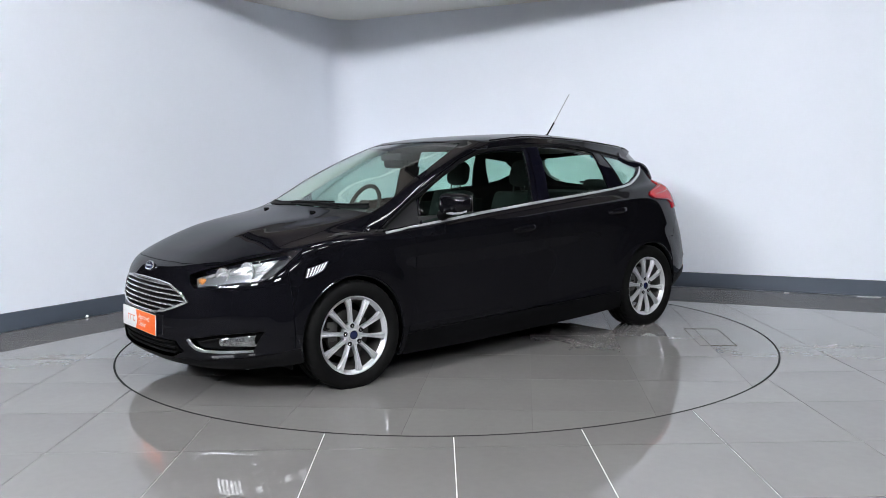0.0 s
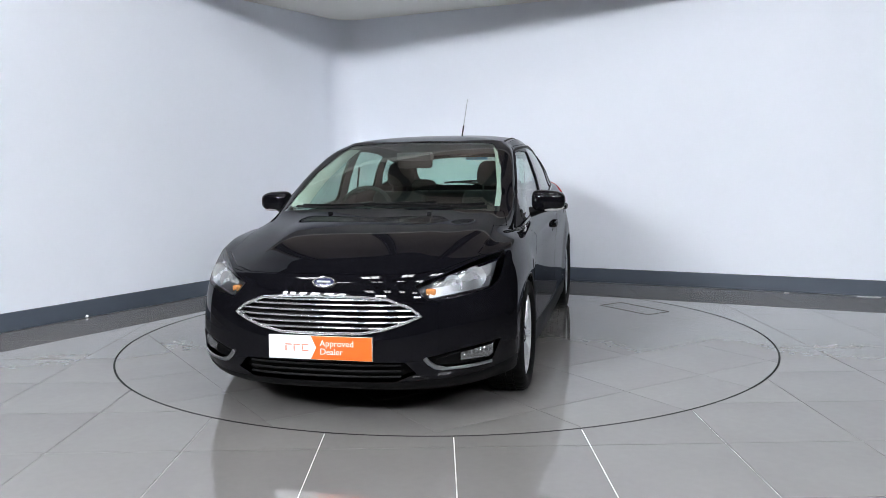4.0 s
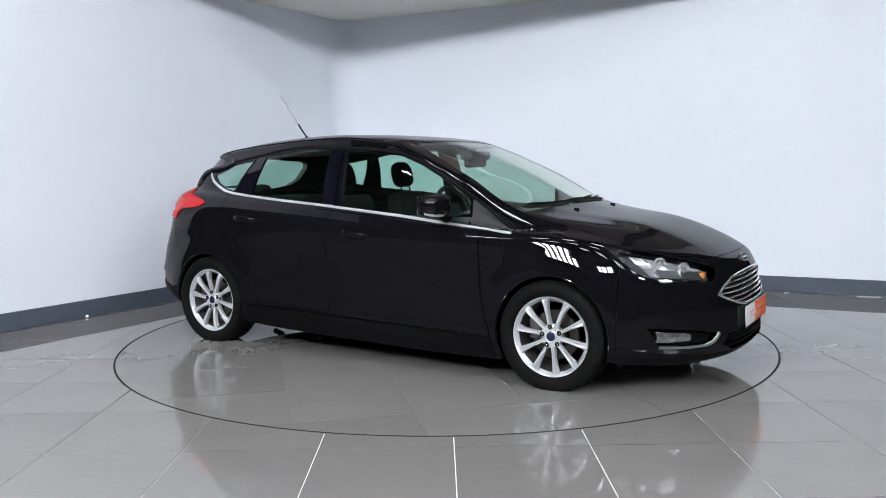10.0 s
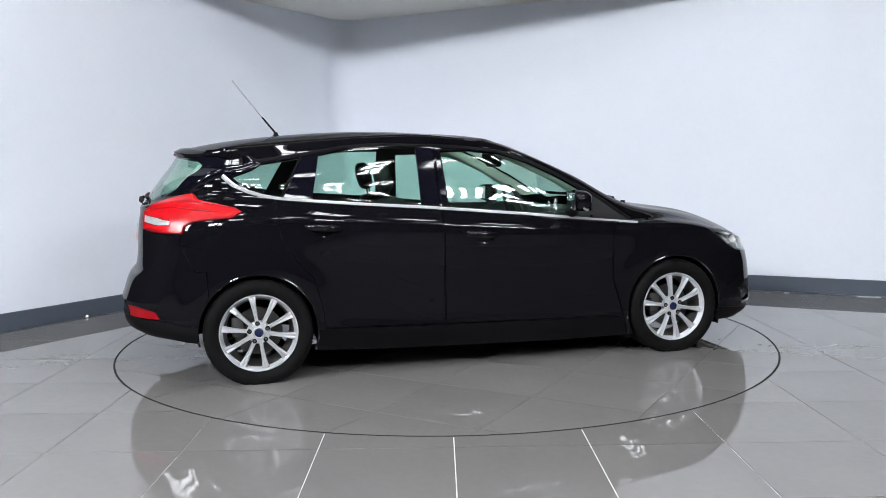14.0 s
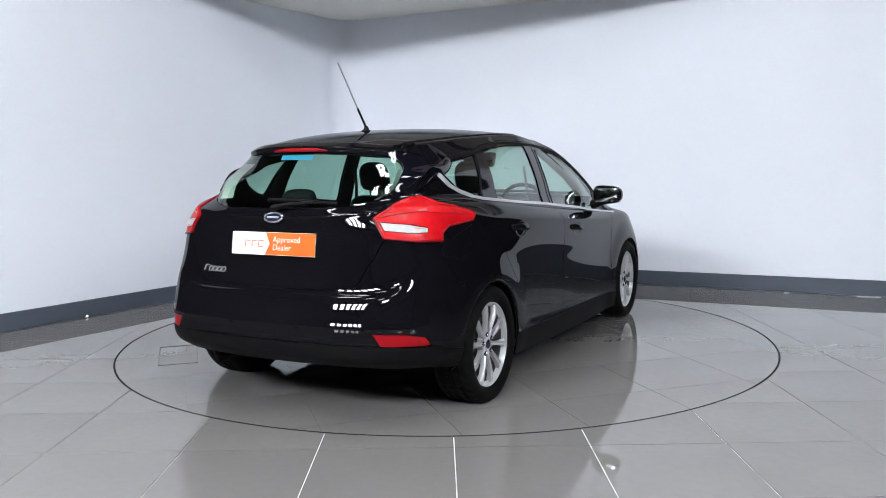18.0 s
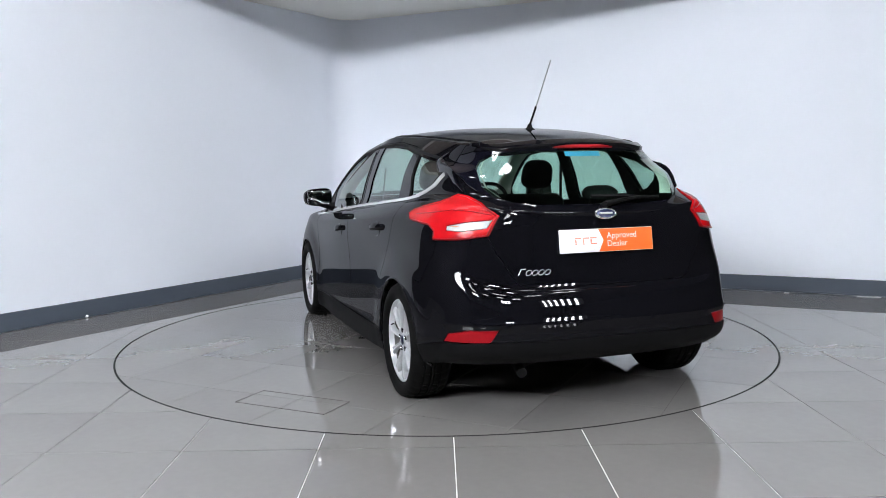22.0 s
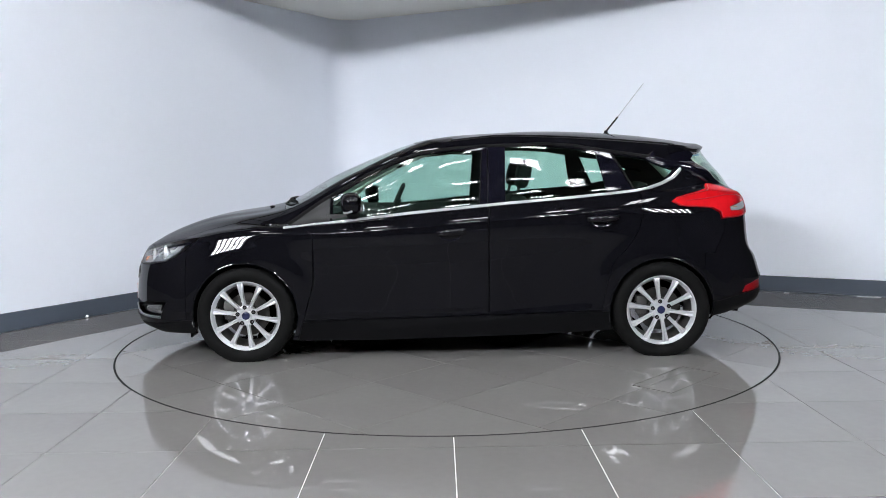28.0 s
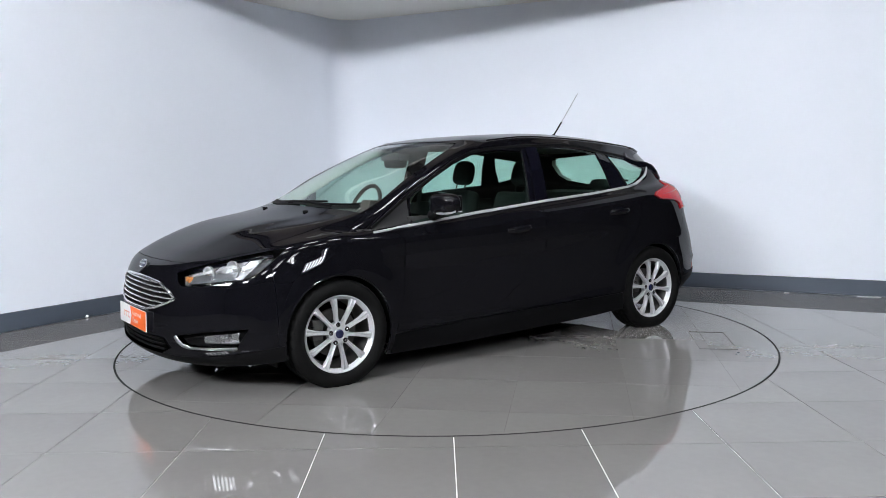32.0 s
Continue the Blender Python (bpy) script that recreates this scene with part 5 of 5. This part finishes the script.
part("sensor_box", box((0.10, 0.24, 0.055), (0.375, -0.01, 1.292), 0.015), LINER, car, "black sensor cover")
part("parcel_shelf", box((0.48, 1.12, 0.02), (-1.52, 0, 0.985), 0.008), LINER, car, "dark parcel shelf")
for s in (1, -1):
    part("door_card", box((1.9, 0.03, 0.42), (-0.15, s * 0.76, 0.72), 0.01), LINER, car, "dark door lining")
    part("belt_strap", tube([(-0.30, s * 0.64, 1.22), (-0.26, s * 0.66, 0.95), (-0.22, s * 0.66, 0.60)], 0.02, 4, flat=0.15, up=(1, 0, 0)), LINER, car)
p_, n_, f_ = CUT["roof"]
q = (p_ - n_ * 0.03, -n_, [r[::-1] for r in f_])
link("headlining", panel_mesh("headlining", [q, mirrored(q)], ROOFLINE, 0, 0), car, "pale grey headlining")

# ---- floor and turntable ----
DISC_R, TILE_M = 2.255, 0.6
turntable = thing("turntable", "round grey-tiled turntable set flush in the floor", "turntable")


def clip(poly, nx, ny, d):
    """Keep what lies on the side nx*x + ny*y <= d."""
    out = []
    for a, b in zip(poly, poly[1:] + poly[:1]):
        fa, fb = nx * a[0] + ny * a[1] - d, nx * b[0] + ny * b[1] - d
        if fa <= 0:
            out.append(a)
        if (fa < 0) != (fb < 0) and fa != fb:
            t = fa / (fa - fb)
            out.append((a[0] + (b[0] - a[0]) * t, a[1] + (b[1] - a[1]) * t))
    return out


def outside_disc(poly, r):
    """What a tile keeps outside a circle: each run of its outline out there, closed by the arc."""
    fine = []
    for a, b in zip(poly, poly[1:] + poly[:1]):
        fine += [(a[0] + (b[0] - a[0]) * k / 60, a[1] + (b[1] - a[1]) * k / 60) for k in range(60)]
    out = [math.hypot(*p) > r for p in fine]
    if all(out):
        return [poly]
    n, runs = len(fine), []
    for i in range(n):
        if out[i] and not out[i - 1]:
            j, run = i, []
            while out[j % n]:
                run.append(fine[j % n])
                j += 1
            a0, a1 = math.atan2(run[-1][1], run[-1][0]), math.atan2(run[0][1], run[0][0])
            turn = (a1 - a0 + math.pi) % (2 * math.pi) - math.pi
            keep = [run[0]] + [p for p in run[1:-1] if any(math.hypot(p[0] - c[0], p[1] - c[1]) < 1e-9 for c in poly)] + [run[-1]]
            runs.append(keep + [(r * math.cos(a0 + turn * k / 14), r * math.sin(a0 + turn * k / 14)) for k in range(15)])
    return runs


def area(poly):
    return abs(sum(a[0] * b[1] - a[1] * b[0] for a, b in zip(poly, poly[1:] + poly[:1]))) / 2


def lay_tile(poly, parent, z=0.0):
    if len(poly) < 3 or area(poly) < 0.00002:
        return
    cx, cy = sum(p[0] for p in poly) / len(poly), sum(p[1] for p in poly) / len(poly)
    local = [(p[0] - cx, p[1] - cy) for p in poly]
    bm = slab(local, -0.012, 0.0, 0.0)
    ob = part("tile", bm, TILE, parent, smooth=False)
    ob.location = (cx, cy, z)


# bed under the tiles: pale joints
floor_ob = tagged(part("floor", slab([(HALL_X0, HALL_Y1), (HALL_X1, HALL_Y1), (HALL_X1, BACK_Y), (HALL_X0, BACK_Y)], -0.05, -0.0035), GROUT, smooth=False),
                  "polished grey porcelain tile floor with pale joints", "floor", kind="structure")
SKEW = radians(0.4)
N1, N2 = Vector((U1.y, -U1.x)), Vector((U2.y, -U2.x))
N1 = -N1 if N1.dot(Vector((0, 0)) - CORNER) > 0 else N1
N2 = -N2 if N2.dot(Vector((0, 0)) - CORNER) > 0 else N2
J = 0.0024
for i in range(-8, 8):
    for k in range(-7, 8):
        x0, y0 = 0.012 + TILE_M * i, -0.605 + TILE_M * k
        sq = [(x0 + J, y0 + J), (x0 + TILE_M - J, y0 + J), (x0 + TILE_M - J, y0 + TILE_M - J), (x0 + J, y0 + TILE_M - J)]
        sq = [(x * math.cos(SKEW) - y * math.sin(SKEW), x * math.sin(SKEW) + y * math.cos(SKEW)) for x, y in sq]
        sq = clip(sq, N1.x, N1.y, N1.dot(CORNER) - 0.002)
        sq = clip(sq, N2.x, N2.y, N2.dot(CORNER) - 0.002) if len(sq) > 2 else []
        if len(sq) < 3:
            continue
        if min(math.hypot(a[0] + (b[0] - a[0]) * q / 12, a[1] + (b[1] - a[1]) * q / 12) for a, b in zip(sq, sq[1:] + sq[:1]) for q in range(12)) < DISC_R + 0.007:
            for piece in outside_disc(sq, DISC_R + 0.0058):
                lay_tile(piece, floor_ob, 0.0)
        else:
            lay_tile(sq, floor_ob, 0.0)
# plain floor of the hall beyond, never in view
for x0_, x1_, y0_, y1_ in ((HALL_X0, HALL_X1, BACK_Y, -4.79), (HALL_X0, -4.78, -4.79, HALL_Y1), (4.82, HALL_X1, -4.79, HALL_Y1)):
    part("floor_margin", slab([(x0_, y1_), (x1_, y1_), (x1_, y0_), (x0_, y0_)], -0.003, -0.0005), HALL_FLOOR, floor_ob, smooth=False)

# turntable: dark bed, black edge strip, tiles laid at 45 degrees to the parked car
part("bed", slab([(math.cos(2 * math.pi * k / 160) * (DISC_R - 0.004), math.sin(2 * math.pi * k / 160) * (DISC_R - 0.004)) for k in range(160)], -0.0034, -0.0022), GROUT_DARK, turntable, smooth=False)
# flat strip whose black stands for the shade in the open gap
part("steel_edge", lathe([(DISC_R - 0.006, -0.003), (DISC_R - 0.006, 0.0006), (DISC_R + 0.006, 0.0006), (DISC_R + 0.006, -0.003)], 200, "z"), MATT_BLACK, turntable, "dark steel rim")
JT = 0.0016
for i in range(-4, 4):
    for k in range(-4, 4):
        u0, w0 = i * 0.605 + 0.015, k * 0.605
        sq = [(u0 + JT, w0 + JT), (u0 + 0.605 - JT, w0 + JT), (u0 + 0.605 - JT, w0 + 0.605 - JT), (u0 + JT, w0 + 0.605 - JT)]
        for m in range(96):
            a = 2 * math.pi * m / 96
            if sq:
                sq = clip(sq, math.cos(a), math.sin(a), DISC_R - 0.0058)
        if len(sq) > 2:
            sq = [(R2 * (u + w), R2 * (u - w)) for u, w in sq][::-1]
            lay_tile(sq, turntable, 0.0)
# access cover let into the tiles
cov = [(-0.26, -1.985), (0.30, -1.985), (0.30, -1.745), (-0.26, -1.745)]
pts = [(R2 * (u + w), R2 * (u - w), 0.0008) for u, w in cov]
part("cover_joint", tube(pts, 0.0024, 4, closed=True, flat=1.0), GROUT_DARK, turntable, "dark joint round the access cover")


# litter along the foot of the wall
def scrap(name, label, category, pts, z, at, turn):
    ob = part(name, slab(pts, 0.0, z), WHITE, smooth=False)
    ob.matrix_world = pose(at[0], at[1], 0.001, 0, 0, turn)
    return tagged(ob, label, category)


bead = bmesh.new()
bmesh.ops.create_icosphere(bead, subdivisions=2, radius=0.016)
for v in bead.verts:
    v.co.z = max(v.co.z * 0.85, -0.010)
    v.co.x *= 1.15
bead = part("plastic_cap", bead, WHITE)
bead.location = (-3.005, 0.875, 0.011)
tagged(bead, "small white plastic cap lying by the skirting board", "cap")
scrap("paper_scrap", "torn white paper scrap by the skirting board", "paper", [(-0.02, -0.008), (0.022, -0.010), (0.024, 0.006), (0.004, 0.010), (-0.019, 0.007)], 0.006, (3.17, 1.665), -26)
scrap("paper_strip", "long thin white paper strip by the skirting board", "paper", [(-0.09, -0.006), (0.05, -0.007), (0.10, -0.002), (0.085, 0.006), (-0.04, 0.007), (-0.092, 0.003)], 0.004, (3.78, 1.375), -25)


def yaw_rows():
    """Degrees by which the turntable stands: it eases in, turns evenly, and eases out."""
    ramp = [(0.0, 219.5), (0.5, 220.5), (1.0, 223.3), (1.5, 227.8), (2.0, 233.3)]
    even = [(2.5 + 0.5 * k, 239.3 + 5.905 * k) for k in range(55)]
    end = [(30.0, 563.6), (30.5, 568.6), (31.0, 572.4), (31.5, 574.8), (32.0, 576.0)]
    return ramp + even + end


def motions():
    rows = yaw_rows()
    walk(turntable, [(t, pose(0, 0, 0, 0, 0, a)) for t, a in rows])
    walk(car, [(t, pose(0, 0, 0, 0, 0, a) @ pose(-0.0445, -0.113, 0.0)) for t, a in rows])


motions()
